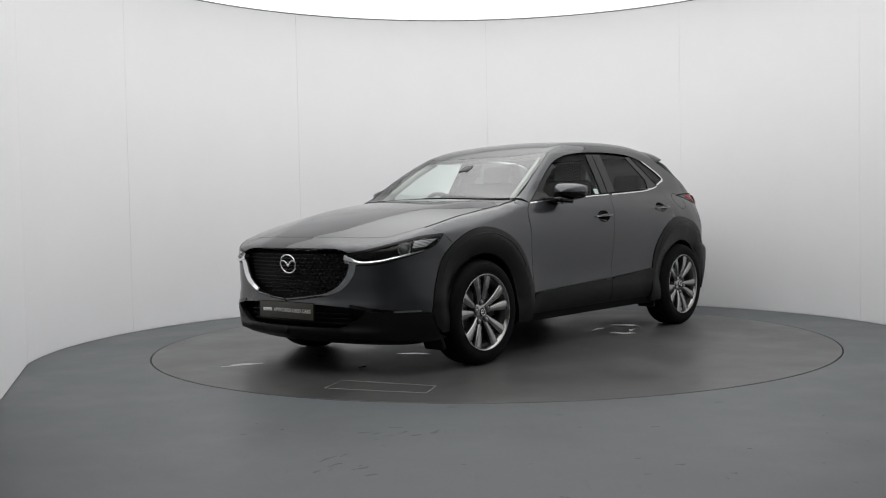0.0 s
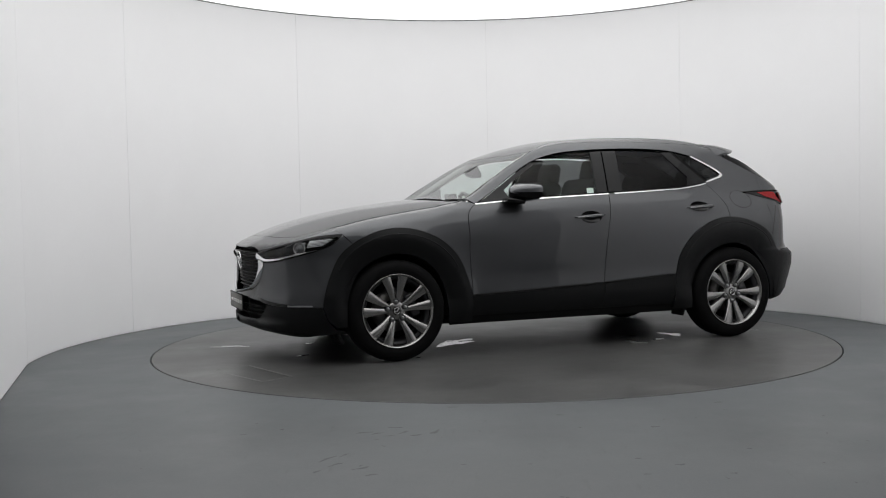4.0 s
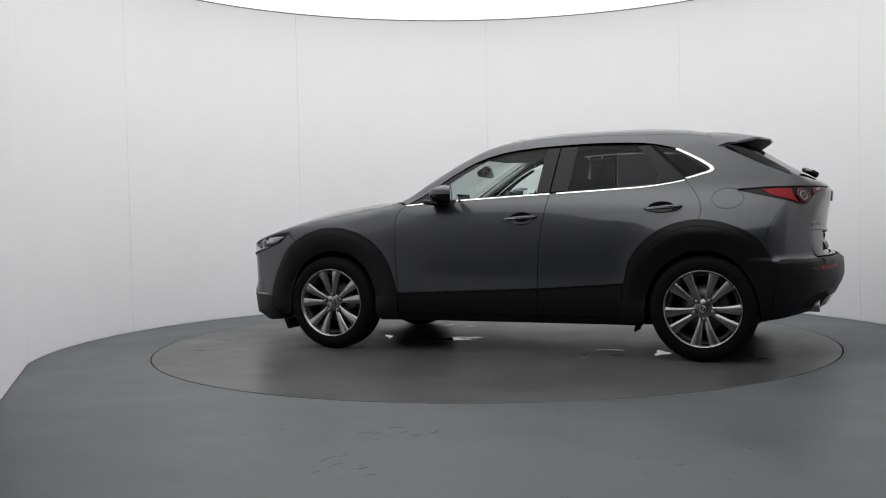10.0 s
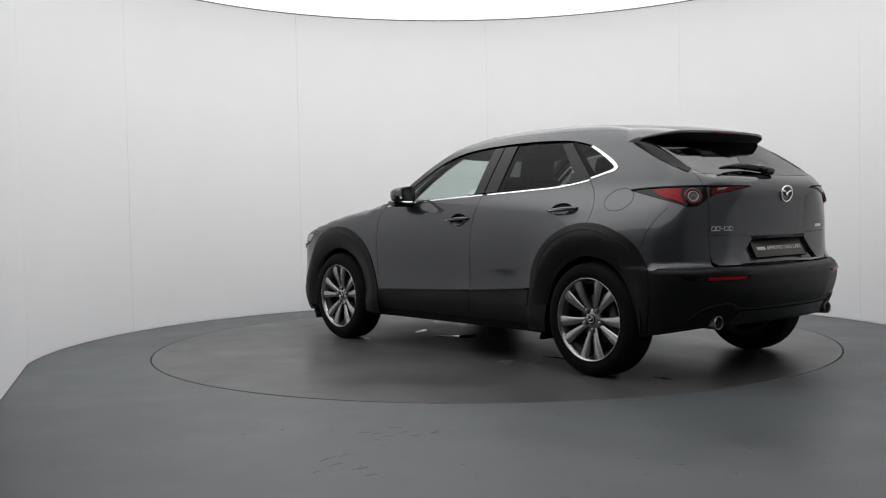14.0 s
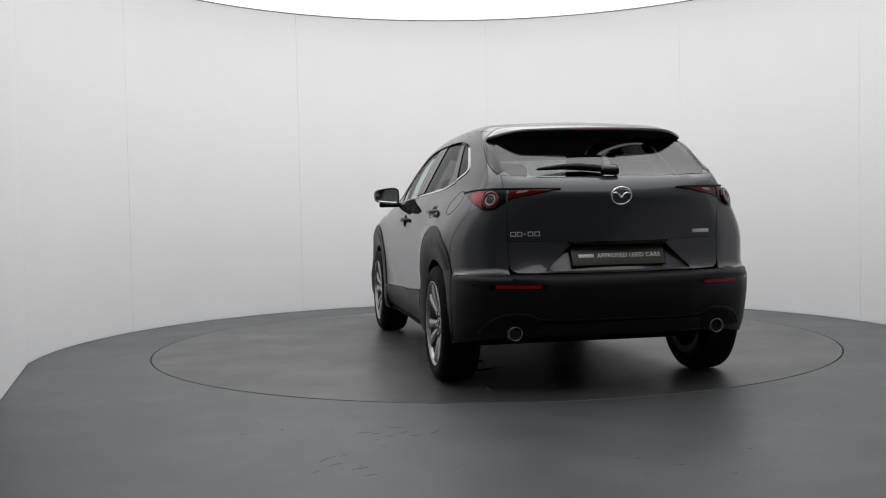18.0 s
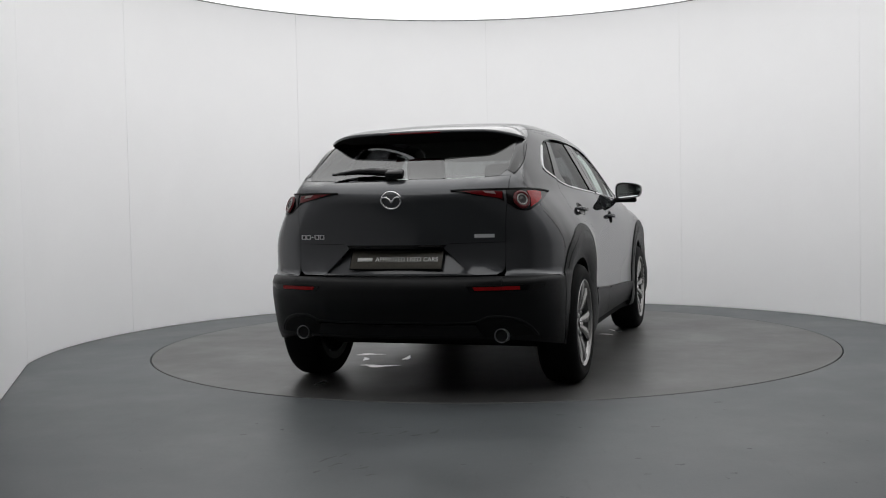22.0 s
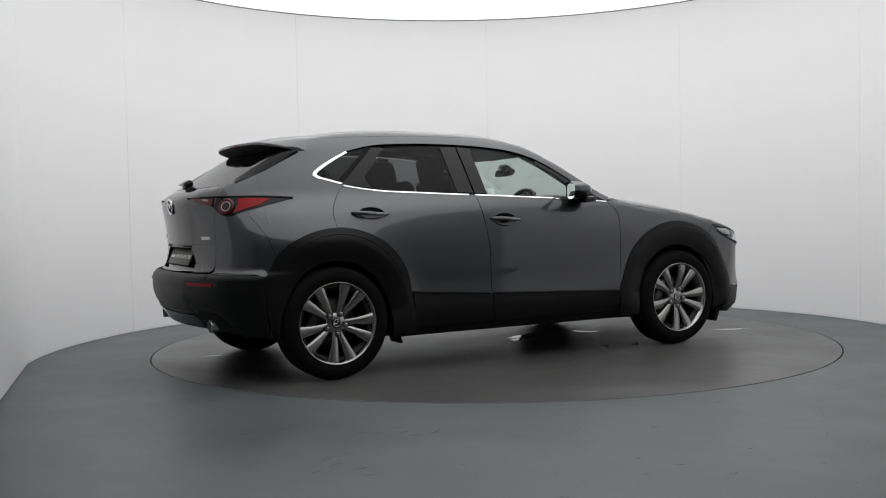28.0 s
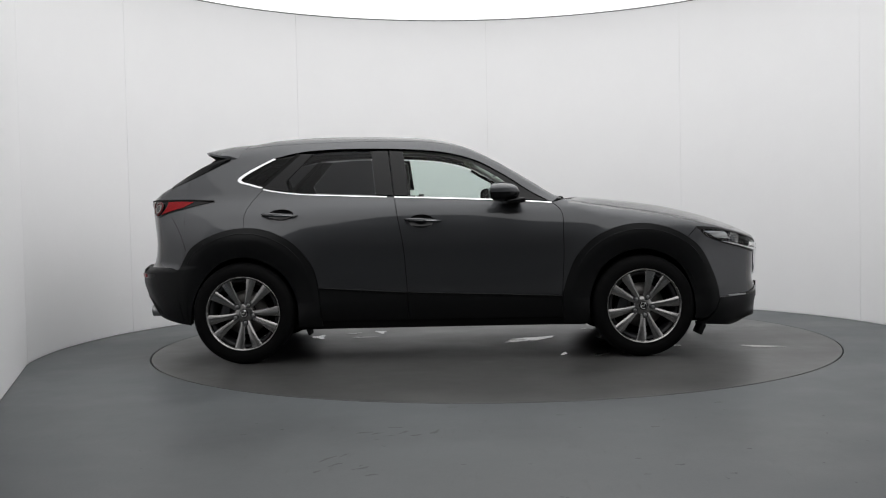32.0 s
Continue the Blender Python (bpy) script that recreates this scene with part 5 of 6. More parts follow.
    tail("top_edge", MATT_BLACK, skin(strip(top, 0.006), REAR_CORNER, lift=0.009, thick=0.012, gap=0), "black upper lamp edge")
    m = on_body(REAR_CORNER, (-0.890, 1.042), 0.004)
    for s, h in tails:
        for name, me, mat, lab in (("ring_lens", lathe([(0.031, 0.004), (0.033, 0.008), (0.040, 0.009), (0.047, 0.007), (0.050, 0.0)], 44, "z"), RED_RING, "dark red ring lens"),
                                   ("ring_core", lathe([(0.0, 0.006), (0.012, 0.006), (0.020, 0.004), (0.026, 0.006), (0.0315, 0.006)], 36, "z"), LAMP_CORE, "grey centre of the ring"),
                                   ("core_rim", lathe([(0.024, 0.006), (0.026, 0.0085), (0.029, 0.0085), (0.031, 0.006)], 36, "z"), DISC, "clear inner ring")):
            me.transform(m)
            part(name, me if s > 0 else flip_mesh(me), mat, h, lab)
    # reflectors in the rear bumper
    slot = seen_from(np.concatenate([[(0.775, 0.608), (0.41, 0.603)], [(0.41, 0.603), (0.425, 0.578)], [(0.725, 0.578), (0.775, 0.595), (0.775, 0.608)]]), BEHIND, REAR_CORNER)
    pair("reflector_slot", GLOSS_BLACK, b, skin([slot], REAR_CORNER, lift=0.0055, thick=0.02, gap=0), label="black reflector slot")
    refl = seen_from([(0.665, 0.601), (0.440, 0.599), (0.450, 0.582), (0.665, 0.583), (0.665, 0.601)], BEHIND, REAR_CORNER)
    pair("reflector", RED, b, skin([refl], REAR_CORNER, lift=0.010, thick=0.01, gap=0), label="red rear bumper reflector")
    fog = FRONT_CORNER.flat(SIDE.lift([(2.03, 0.400), (1.89, 0.398), (1.89, 0.390), (2.03, 0.390), (2.03, 0.400)]))
    pair("fog_strip", SATIN, b, skin([fog], FRONT_CORNER, lift=0.010, thick=0.012, gap=0), label="thin pale bumper trim strip")


def sign_text(text, size, depth=0.0008):
    cu = bpy.data.curves.new("lettering", "FONT")
    cu.body, cu.size, cu.extrude, cu.align_x, cu.align_y = text, size, depth, "CENTER", "CENTER"
    ob = new("lettering", cu)
    bpy.context.view_layer.update()
    me = bpy.data.meshes.new_from_object(ob)
    bpy.data.objects.remove(ob)
    return me


def build_plate(name, m, label):
    """A dark plate; its z axis looks out, its x axis along the words."""
    plate = group_part(name, BODY, label, m)
    part("panel", box(0.520, 0.108, 0.006, None, 0.002), PLATE, plate)
    for sx, sy, x, y in ((0.520, 0.004, 0, 0.053), (0.520, 0.004, 0, -0.053), (0.004, 0.110, 0.259, 0), (0.004, 0.110, -0.259, 0)):
        part("edge", box(sx, sy, 0.009, pose(x, y, 0), 0.001), MATT_BLACK, plate)
    me = sign_text("APPROVED USED CARS", 0.034)
    w = max(v.co.x for v in me.vertices) - min(v.co.x for v in me.vertices)
    me.transform(Matrix.Diagonal((0.350 / w, 1.0, 1.0, 1.0)))
    part("lettering", me, LETTER, plate, "white capital lettering", at=pose(0.058, 0, 0.0042))
    part("word_bar", box(0.085, 0.020, 0.0016, None, 0.0), LETTER, plate, "plain white bar", at=pose(-0.178, 0, 0.0042))
    return plate


def build_emblem(m, w, h, name="emblem"):
    """A chrome oval with a shallow wing in it."""
    e = group_part(name, BODY, "chrome oval badge", m)
    ring = [(w / 2 * math.cos(a), h / 2 * math.sin(a), 0.004) for a in np.linspace(0, 2 * math.pi, 48, endpoint=False)]
    part("ring", tube(ring, 0.0054, 8, closed=True), CHROME, e)
    wing = bent([(-w * 0.44, h * 0.16), (-w * 0.26, h * 0.17), (-w * 0.09, h * 0.02), (0.0, -h * 0.12), (w * 0.09, h * 0.02), (w * 0.26, h * 0.17), (w * 0.44, h * 0.16)], 5)
    part("wing", tube([(x, y, 0.004) for x, y in wing], 0.0055, 8), CHROME, e)
    return e


def build_handles():
    for (front_door, sign), cup, z, x0 in zip(((doors[0], 1), (doors[1], 1)), (CUP_F, CUP_R), (0.934, 0.986), (-0.122, -1.076)):
        for k, s in enumerate((1, -1)):
            door = front_door[k]
            # dished cup behind the handle
            c = cup[0][:-1]
            mid = c.mean(0)
            n, rings = len(c), []
            for q, deep in ((1.04, 0.001), (0.94, 0.006), (0.75, 0.016), (0.45, 0.021), (0.12, 0.022)):
                uv = mid + (c - mid) * q
                p = SIDE.lift(uv)
                rings.append(p - normals_at(p) * deep)
            verts = np.concatenate(rings)
            faces = [(r * n + i, r * n + (i + 1) % n, (r + 1) * n + (i + 1) % n, (r + 1) * n + i) for r in range(4) for i in range(n)]
            faces.append(tuple(4 * n + i for i in range(n)))
            me = mesh_from(verts, faces)
            # the cup is body-coloured; gloss black stands for its shade and dark reflections
            part("handle_cup", me if s > 0 else flip_mesh(me), GLOSS_BLACK, door, "dished handle cup, its shade put in as black")
            pts, taper = [], []
            for t in np.linspace(-1, 1, 15):
                p = SIDE.lift(np.array([(x0 - 0.122 * t, z + 0.006 * t)]))[0]
                out = 0.004 + 0.030 * (1 - t ** 4) * (0.8 if t < 0 else 1.0)
                pts.append((p[0], p[1] + out, p[2]))
                taper.append((0.42 + 0.58 * (1 - abs(t) ** 3)) * (0.75 + 0.25 * t))
            me = tube(pts, 0.0165, 10, taper=taper)
            for v in me.vertices:
                v.co.y -= 0.004
            part("door_handle", me if s > 0 else flip_mesh(me), PAINT, door, "dark grey pull handle")
            rib = tube([(p[0], p[1] + 0.009 * w, p[2] - 0.002) for p, w in zip(pts[1:-1], taper[1:-1])], 0.0022, 6)
            part("handle_line", rib if s > 0 else flip_mesh(rib), SATIN, door, "thin bright handle edge")


def build_mirrors():
    for s in (1, -1):
        g = group_part("wing_mirror", BODY, "dark grey wing mirror with a black lower shell")
        cx, cy, cz = 0.43, 0.912, 1.108
        nx, nv = 14, 28
        verts = []
        for i in range(nx + 1):
            t = i / nx
            # from the rear rim to the rounded nose
            x = -0.080 + 0.165 * t
            r = math.sqrt(max(0.0, 1 - max(0.0, (t - 0.12) / 0.88) ** 2.3)) * (0.93 + 0.07 * min(1, t / 0.25))
            for k in range(nv):
                a = 2 * math.pi * k / nv
                c, q = math.cos(a), math.sin(a)
                y = 0.102 * np.sign(c) * abs(c) ** 0.48 * r
                z = 0.065 * np.sign(q) * abs(q) ** 0.50 * r * (1.0 if q > 0 else 0.95)
                # the top falls and the foot rises towards the outer end
                z *= 1 - 0.22 * np.clip(y / 0.102, -0.3, 1)
                y -= 0.20 * max(0.0, -z) * (y > 0)
                verts.append((cx + x - 0.34 * y * (1 - 0.3 * t), cy + y, cz + z))
        up, low = [], []
        for i in range(nx):
            for k in range(nv):
                f = (i * nv + k, i * nv + (k + 1) % nv, (i + 1) * nv + (k + 1) % nv, (i + 1) * nv + k)
                (up if k in range(0, 14) else low).append(tuple(reversed(f)))
        for name, fs, mat in (("cap", up, PAINT), ("lower_shell", low, GLOSS_BLACK)):
            used = sorted({i for f in fs for i in f})
            back = {v: j for j, v in enumerate(used)}
            me = mesh_from([verts[i] for i in used], [tuple(back[i] for i in f) for f in fs])
            part(name, me if s > 0 else flip_mesh(me), mat, g)
        rim = [verts[k] for k in range(nv)]
        inner = [(cx - 0.060 - 0.14 * (v[1] - cy), cy + (v[1] - cy) * 0.88, cz + (v[2] - cz) * 0.84 - 0.002) for v in rim]
        me = mesh_from(rim + inner, [(k, (k + 1) % nv, nv + (k + 1) % nv, nv + k) for k in range(nv)])
        part("rim", me if s > 0 else flip_mesh(me), MATT_BLACK, g)
        me = mesh_from(inner, [tuple(range(nv))], smooth=False)
        part("mirror_glass", me if s > 0 else flip_mesh(me), surface("mirror_silver", (0.85, 0.86, 0.86), 0.02, metal=1.0), g, "silvered mirror glass")
        arm = as_mesh(box(0.13, 0.16, 0.035, pose(0.475, 0.875, 1.050, 0, -6, -12), 0.014, 3))
        part("arm", arm if s > 0 else flip_mesh(arm), GLOSS_BLACK, g, "black mirror foot")


def build_spoiler():
    n = 56
    top, low = [], []
    for i in range(n + 1):
        y = -0.582 + 1.164 * i / n
        a = abs(y)
        xf = -1.285 - 0.06 * a * a
        corner = max(0.0, (a - 0.36) / 0.242)
        xf -= 0.105 * corner ** 2
        tip_x = -1.690 + 0.24 * a * a + 0.125 * corner ** 2.6
        tip_z = 1.440 - 0.030 * a * a - 0.034 * corner ** 2
        foot_x = tip_x + 0.075
        pf, pm = ABOVE.lift(np.array([(xf, y), (foot_x, y)]))
        row = [(xf, y, pf[2] + 0.0015)]
        for t in (0.2, 0.4, 0.6, 0.8, 0.94):
            x = xf + (tip_x - xf) * t
            row.append((x, y, pf[2] + (tip_z - pf[2]) * (t ** 1.15) + 0.010 * math.sin(math.pi * t)))
        row += [(tip_x, y, tip_z), (tip_x + 0.004, y, tip_z - 0.012)]
        top.append(row)
        z0, z1 = tip_z - 0.0122, min(tip_z - 0.02, pm[2] + 0.002)
        run = foot_x - tip_x
        low.append([(tip_x + 0.0045, y, z0)] + [(tip_x + run * u, y, z0 + (z1 - z0) * d) for u, d in ((0.30, 0.30), (0.55, 0.60), (0.80, 0.86), (1.0, 1.0))])
    for name, rows, mat, lab in (("spoiler", top, PAINT, "dark grey roof spoiler"), ("spoiler_underside", low, MATT_BLACK, "black spoiler underside")):
        k = len(rows[0])
        faces = [(i * k + j, i * k + j + 1, (i + 1) * k + j + 1, (i + 1) * k + j) for i in range(n) for j in range(k - 1)]
        part(name, mesh_from([p for r in rows for p in r], faces), mat, BODY, lab)
    for r, q in ((top[-1], low[-1]), (top[0], low[0])):
        # the side cheek stands between the top and the roof's edge
        ring = r + q[1:]
        part("spoiler_end", mesh_from(ring, [tuple(range(len(ring)))], smooth=False), PAINT, BODY)
    part("brake_light", box(0.012, 0.30, 0.010, pose(-1.688, 0, 1.429), 0.003), RED_DARK, BODY, "slim high brake lamp")


def build_trim():
    b = BODY
    build_plate("front_plate", Matrix(((0, 0, 1, 2.246), (1, 0, 0, 0.006), (0, 1, 0, 0.390), (0, 0, 0, 1))), "dark dealer plate with white lettering")
    tilt = pose(0, 0, 0, 0, -25, 0)
    build_plate("rear_plate", Matrix.Translation((-2.023, 0.0, 0.737)) @ tilt.inverted() @ Matrix(((0, 0, -1, 0), (-1, 0, 0, 0), (0, 1, 0, 0), (0, 0, 0, 1))), "dark dealer plate with white lettering")
    build_emblem(on_body(AHEAD, (0.0, 0.676), -0.026), 0.142, 0.116)
    e = on_body(BEHIND, (0.0, 1.052), -0.002)
    build_emblem(e @ pose(0, 0, 0, 0, 0, 180) if e.col[1].z < 0 else e, 0.108, 0.090)
    # badge bars on the tailgate
    tailgate = doors[2]
    for y, w in ((0.558, 0.028), (0.526, 0.028), (0.499, 0.012), (0.470, 0.028), (0.436, 0.028)):
        h, e2 = (0.004, 0.0) if w < 0.02 else (0.024, 0.0036)
        c = 0.862
        part("badge_bar", panel_mesh(skin([np.array([(y + w / 2, c + h / 2), (y - w / 2, c + h / 2), (y - w / 2, c - h / 2), (y + w / 2, c - h / 2), (y + w / 2, c + h / 2)])],
                                          BEHIND, lift=0.004, thick=0.004, gap=0, holes=[] if w < 0.02 else [[np.array([(y + w / 2 - e2, c + h / 2 - e2), (y - w / 2 + e2, c + h / 2 - e2), (y - w / 2 + e2, c - h / 2 + e2), (y + w / 2 - e2, c - h / 2 + e2), (y + w / 2 - e2, c + h / 2 - e2)])]])),
             BADGE, tailgate, "small bright badge bar")
    part("side_badge", panel_mesh(skin([np.array([(-0.428, 0.868), (-0.530, 0.868), (-0.530, 0.850), (-0.428, 0.850), (-0.428, 0.868)])], BEHIND, lift=0.004, thick=0.004, gap=0)), BADGE, tailgate, "small silver badge strip")
    # fuel flap on the left side only
    part("fuel_flap", panel_mesh(skin(oval(-1.476, 1.036, 0.098, 0.0665, 40), SIDE, lift=0.0008, thick=0.003, gap=0, holes=[oval(-1.476, 1.036, 0.0955, 0.064, 40)])), MATT_BLACK, b, "dark joint of the oval fuel flap")
    # exhausts
    for s in (1, -1):
        part("exhaust_pipe", lathe([(0.0335, 0.0), (0.0355, -0.002), (0.0375, 0.0), (0.038, 0.01), (0.038, 0.16), (0.0335, 0.16), (0.0335, 0.0)], 40, "x"), SATIN, b, "round satin metal exhaust tip", at=pose(-2.010, s * 0.563, 0.342))
        part("exhaust_bore", lathe([(0.0, 0.012), (0.034, 0.012)], 32, "x"), PIT, b, at=pose(-2.010, s * 0.563, 0.342))
    # raised crease of the bumper and its black diffuser
    line = bent([(0.735, 0.338), (0.705, 0.385), (0.660, 0.422), (0.60, 0.440), (0.50, 0.442), (0.45, 0.420), (0.38, 0.414), (0.0, 0.414)], 5)
    p = REAR_CORNER.lift(REAR_CORNER.flat(BEHIND.lift(line)))
    whole = np.concatenate([p, (p * (1, -1, 1))[::-1][1:]])
    part("bumper_crease", tube([tuple(q + np.array([-0.004, 0, 0])) for q in whole], 0.006, 6), CLADDING, b)
    part("diffuser", panel_mesh(skin([np.array([(0.440, 0.408), (-0.440, 0.408), (-0.470, 0.335), (0.470, 0.335), (0.440, 0.408)])], BEHIND, lift=0.010, thick=0.03)), GLOSS_BLACK, b, "black lower diffuser")
    side_low = seen_from([(0.44, 0.404), (0.50, 0.432), (0.60, 0.430), (0.655, 0.412), (0.695, 0.378), (0.715, 0.342), (0.44, 0.336), (0.44, 0.404)], BEHIND, REAR_CORNER)
    pair("diffuser_end", MATT_BLACK, b, skin([side_low], REAR_CORNER, lift=0.007, thick=0.02, gap=0), label="black recess round the exhaust")
    # wipers
    w = group_part("rear_wiper", b, "black rear wiper")
    blade = ABOVE.lift(np.array([(-1.952, -0.02), (-1.936, 0.06), (-1.912, 0.16), (-1.900, 0.26), (-1.905, 0.405)]))
    part("blade", tube([tuple(q + np.array([-0.010, 0, 0.022])) for q in blade], 0.017, 8, taper=[1.2, 1.15, 1.15, 0.9, 0.4]), GLOSS_BLACK, w)
    q = ABOVE.lift(np.array([(-1.962, 0.0)]))[0]
    part("pivot", box(0.060, 0.10, 0.044, Matrix.Translation(tuple(q + np.array([-0.004, 0.02, 0.026]))) @ pose(0, 0, 0, 0, -30, 0), 0.016, 3), GLOSS_BLACK, w)
    for x0, y0, x1, y1 in ((0.845, 0.50, 0.825, -0.08), (0.850, -0.02, 0.815, -0.62)):
        pts = ABOVE.lift(np.array([(x0 + (x1 - x0) * t, y0 + (y1 - y0) * t) for t in np.linspace(0, 1, 8)]))
        part("front_wiper", tube([tuple(q + np.array([0.012, 0, -0.004])) for q in pts], 0.007, 6), MATT_BLACK, b, "black front wiper")
    # small flaps ahead of the tyres
    both_sides("air_flap", box(0.03, 0.16, 0.08, pose(1.715, 0.77, 0.175, 0, 25, 0), 0.008), MATT_BLACK, b)
    both_sides("air_flap", box(0.02, 0.15, 0.05, pose(-0.90, 0.77, 0.205, 0, -20, 0), 0.008), MATT_BLACK, b)
    # exhaust silencer and axle beams below
    part("silencer", box(0.35, 0.95, 0.09, pose(-1.78, 0, 0.36), 0.04, 3), MATT_BLACK, b)
    part("rear_axle", tube([(-1.33, -0.68, 0.29), (-1.33, 0.68, 0.29)], 0.045), MATT_BLACK, b)
    part("front_axle", box(0.30, 1.2, 0.08, pose(1.33, 0, 0.24), 0.03), MATT_BLACK, b)


def build_grille():
    g = group_part("grille", BODY, "black front grille with a fine studded mesh")
    half = AHEAD.flat(FRONT_CORNER.lift(np.concatenate([GRILLE_EDGE[1:], [(1.195, 0.755)]])))
    top = np.array([(half[-1, 0], 0.764), (0.405, 0.776), (0.0, 0.779)])
    outline = np.concatenate([half, top])
    whole = np.concatenate([outline, (outline * (-1, 1))[::-1]])
    loop = shrunk(loop_of([np.concatenate([whole, whole[:1]])]), 0.012)
    wider = shrunk(loop_of([np.concatenate([whole, whole[:1]])]), -0.022)
    part("backing", panel_mesh(skin([np.concatenate([wider, wider[:1]])], AHEAD, lift=-0.055, thick=0.01, gap=0, step=0.05)), MATT_BLACK, g)
    cells = []
    dz, dy = 0.0235, 0.036
    for r in range(14):
        z = 0.478 + dz * r
        for c in range(-16, 17):
            cells.append((dy * (c + (0.5 if r % 2 else 0.0)), z))
    cells = np.array(cells)
    cells = cells[inside_loop(cells, loop)]
    verts, faces = [], []
    for (y, z), p in zip(cells, AHEAD.lift(cells)):
        k = len(verts)
        x = p[0] - 0.050
        for dx, yy, zz in ((0, -0.012, 0.002), (0, 0.0, -0.0045), (0, 0.012, 0.002), (0, 0.0, 0.0030), (0.014, -0.009, 0.0030), (0.018, 0.0, -0.0010), (0.014, 0.009, 0.0030), (0.013, 0.0, 0.0042)):
            verts.append((x + dx, y + yy, z + zz))
        for f in ((4, 5, 6, 7), (0, 1, 5, 4), (1, 2, 6, 5), (2, 3, 7, 6), (3, 0, 4, 7)):
            faces.append(tuple(k + i for i in f))
    m = part("mesh_studs", mesh_from(verts, faces, smooth=False), STUD, g, "many small satin black studs")
    m["kind"] = "stuff"
    # lower intake slats
    for z in (0.315, 0.345, 0.375):
        p = AHEAD.lift(np.array([(y, z) for y in np.linspace(-0.46, 0.46, 15)]))
        part("intake_slat", tube([(q[0] - 0.045, q[1], q[2]) for q in p], 0.006, 6), MATT_BLACK, g)


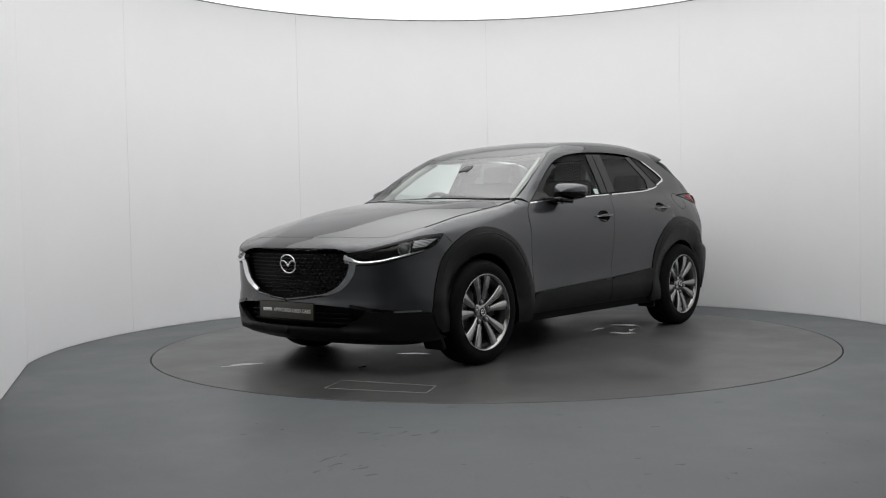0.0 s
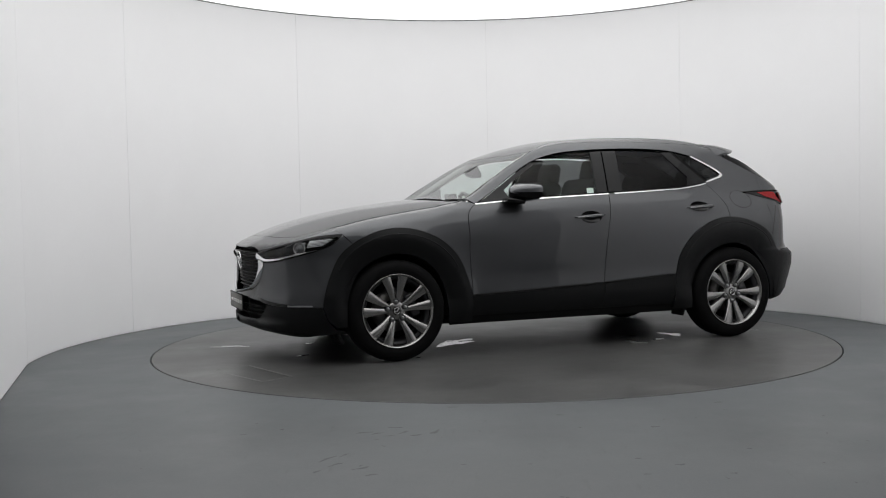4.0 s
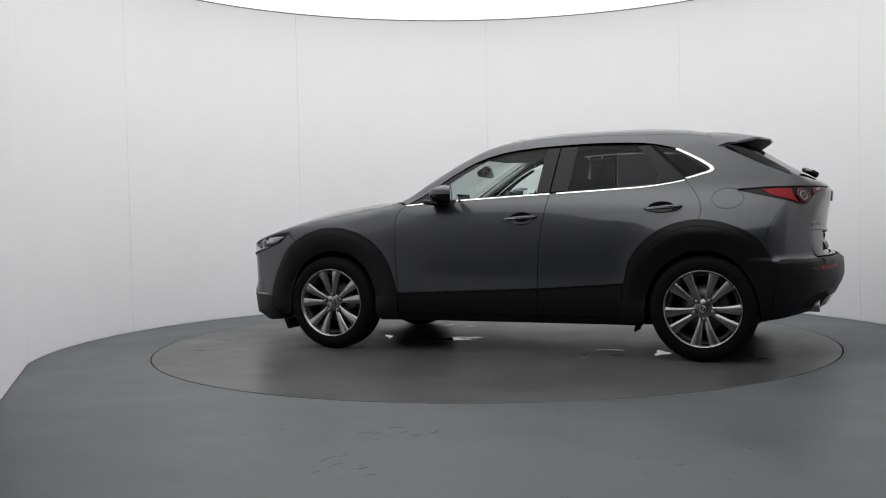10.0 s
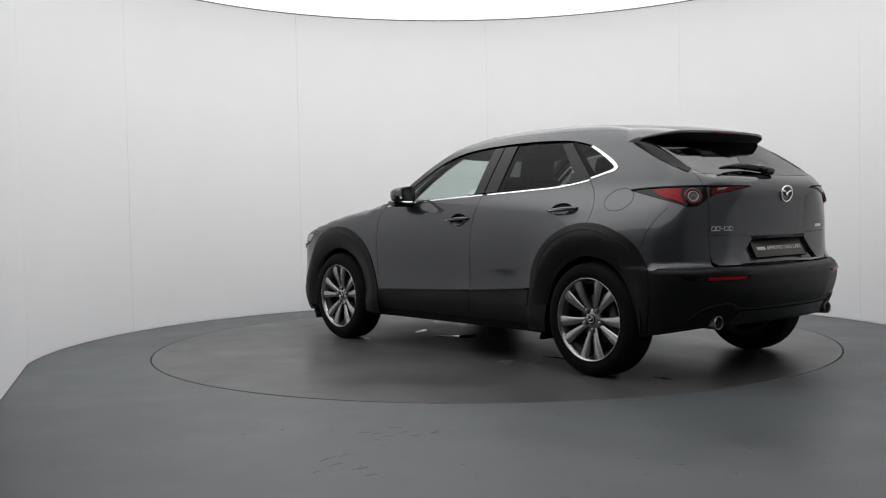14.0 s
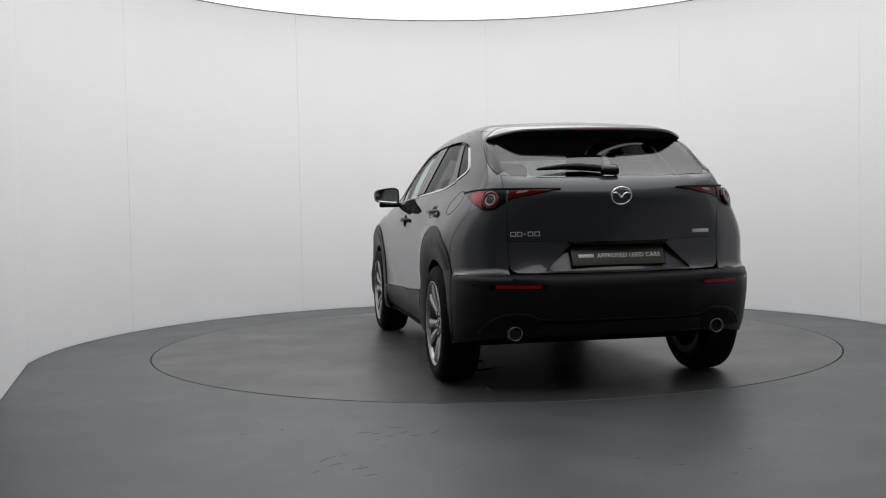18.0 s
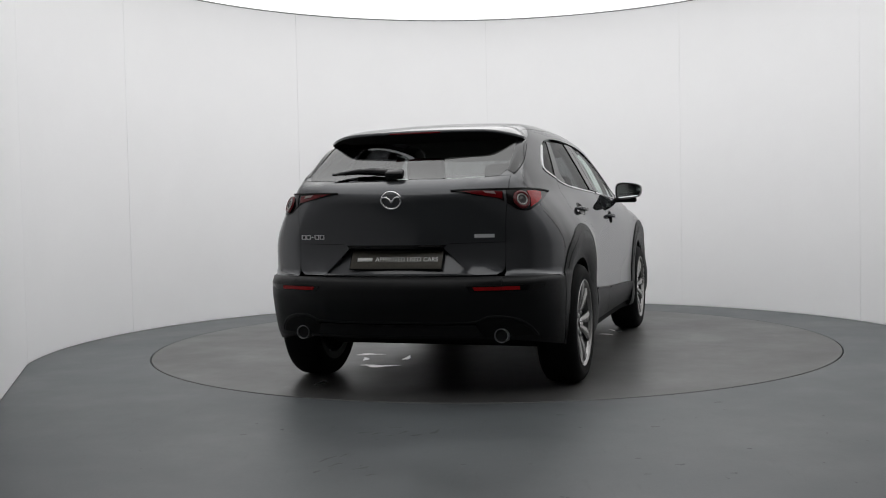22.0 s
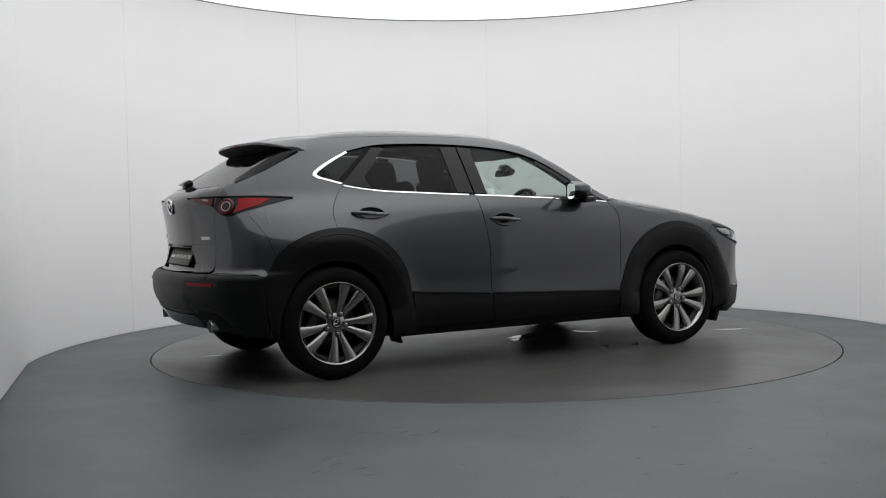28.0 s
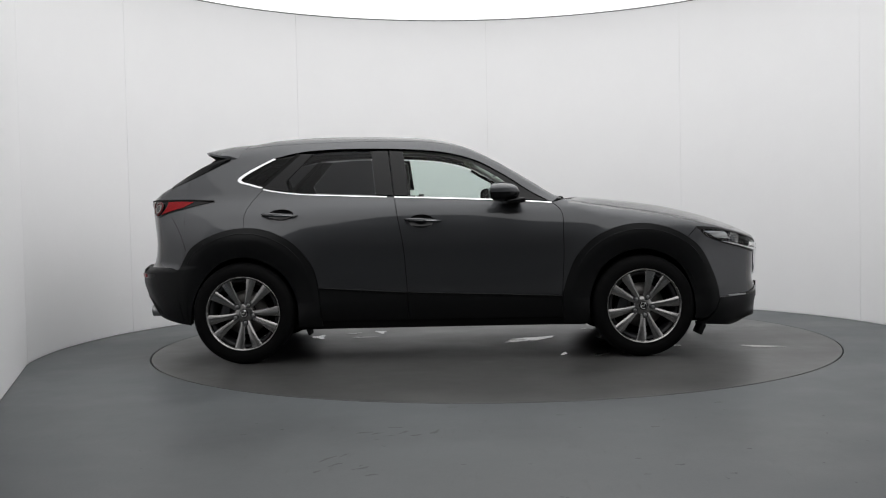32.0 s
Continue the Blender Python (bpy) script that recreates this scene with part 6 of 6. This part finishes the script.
def build_cabin():
    c = BODY
    part("cabin_floor", box(2.9, 1.36, 0.04, pose(-0.45, 0, 0.34), 0.01), TRIM_DARK, c)
    part("headlining", panel_mesh(skin(mirrored_outline(np.concatenate([flip_line(SCREEN_TOP), ROOF_SIDE[1:], ROOF_BACK[1:]]) * (1, 0.97)), ABOVE, lift=-0.035, thick=0.008, step=0.08)), HEADLINER, c, "pale grey headlining")
    # dashboard: a shaped beam
    prof = [(0.86, 1.045), (0.70, 1.052), (0.52, 1.030), (0.42, 0.985), (0.40, 0.86), (0.46, 0.62), (0.86, 0.60)]
    verts = [(x, y, z) for y in (-0.70, 0.70) for x, z in prof]
    n = len(prof)
    faces = [(i, (i + 1) % n, n + (i + 1) % n, n + i) for i in range(n)] + [tuple(range(n - 1, -1, -1)), tuple(range(n, 2 * n))]
    part("dashboard", mesh_from(verts, faces, smooth=False), TRIM_DARK, c)
    part("dial_hood", box(0.16, 0.36, 0.07, pose(0.47, -0.37, 1.045), 0.03, 3), TRIM_DARK, c)
    part("screen", box(0.012, 0.24, 0.09, pose(0.60, 0.0, 1.075, 0, 15, 0), 0.004), GLOSS_BLACK, c)
    st = group_part("steering_wheel", c, "black steering wheel", pose(0.28, -0.37, 0.96, 0, -65, 0))
    part("rim", tube([(0.185 * math.cos(a), 0.185 * math.sin(a), 0) for a in np.linspace(0, 2 * math.pi, 32, endpoint=False)], 0.016, 8, closed=True), TRIM_DARK, st)
    part("boss", box(0.15, 0.18, 0.05, None, 0.02, 3), TRIM_DARK, st)
    for a in (90, -90, 180):
        part("spoke", box(0.10, 0.03, 0.014, pose(0.12 * math.cos(radians(a)), 0.12 * math.sin(radians(a)), 0, 0, 0, a), 0.005), TRIM_DARK, st)

    def seat(x, y, w, rear=False):
        s = group_part("seat", c, "black cloth seat with a headrest", pose(x, y, 0))
        part("cushion", box(0.52, w, 0.17, pose(0.02, 0, 0.60, 0, -6, 0), 0.05, 3), SEAT, s)
        h = 0.60 if not rear else 0.52
        part("backrest", box(0.15, w, h, pose(-0.30, 0, 0.62 + h / 2, 0, -16, 0), 0.06, 3), SEAT, s)
        for q in ((0,) if w < 0.6 else (-w * 0.32, w * 0.32)):
            part("headrest", box(0.10, 0.27 if not rear else 0.25, 0.19 if not rear else 0.15, pose(-0.435 if not rear else -0.41, q, 1.265 if not rear else 1.19, 0, -12, 0), 0.045, 3), SEAT, s)
    seat(0.02, 0.37, 0.52)
    seat(0.02, -0.37, 0.52)
    seat(-0.83, 0, 1.26, True)
    part("console", box(0.9, 0.22, 0.30, pose(0.0, 0, 0.55), 0.04, 3), TRIM_DARK, c)
    part("rear_view_mirror", box(0.025, 0.20, 0.052, pose(0.40, 0, 1.265, 0, 10, 0), 0.012, 3), GLOSS_BLACK, c)
    part("mirror_stalk", box(0.10, 0.10, 0.05, pose(0.43, 0, 1.290, 0, 30, 0), 0.015), GLOSS_BLACK, c)
    both_sides("pillar_lining", tube([(0.70, 0.630, 1.065), (0.50, 0.600, 1.198), (0.34, 0.570, 1.297), (0.19, 0.530, 1.377)], 0.024, 8), HEADLINER, c, "pale grey pillar lining")
    pair("belt_post", TRIM_DARK, c, skin([np.array([(-0.245, 1.02), (-0.425, 1.02), (-0.455, 1.41), (-0.275, 1.40), (-0.245, 1.02)])], SIDE, lift=-0.030, thick=0.03))
    pair("rear_pillar_lining", TRIM_DARK, c, skin([np.array([(-1.38, 1.08), (-1.42, 1.235), (-1.28, 1.335), (-1.22, 1.40), (-1.38, 1.395), (-1.60, 1.27), (-1.74, 1.18), (-1.74, 1.08), (-1.38, 1.08)])], SIDE, lift=-0.030, thick=0.03))
    part("parcel_shelf", box(0.55, 1.16, 0.02, pose(-1.55, 0, 1.045), 0.006), TRIM_DARK, c)


build_windows()
build_lamps()
build_handles()
build_mirrors()
build_spoiler()
build_grille()
build_trim()
build_cabin()

# ---- motion ----
def motions():
    # heading in degrees every two seconds: the turntable runs at an even pace
    heading = ((0, 231.56), (2, 217.35), (4, 203.12), (6, 188.87), (8, 174.60), (10, 160.34), (12, 146.07), (14, 131.80), (16, 117.54),
               (18, 103.26), (20, 88.98), (22, 74.68), (24, 60.34), (26, 45.95), (28, 31.50), (30, 16.95), (32, 2.28))
    rows = [(t, pose(0, 0, 0, 0, 0, a)) for t, a in heading]
    walk(turntable, rows)
    walk(car, rows)


motions()
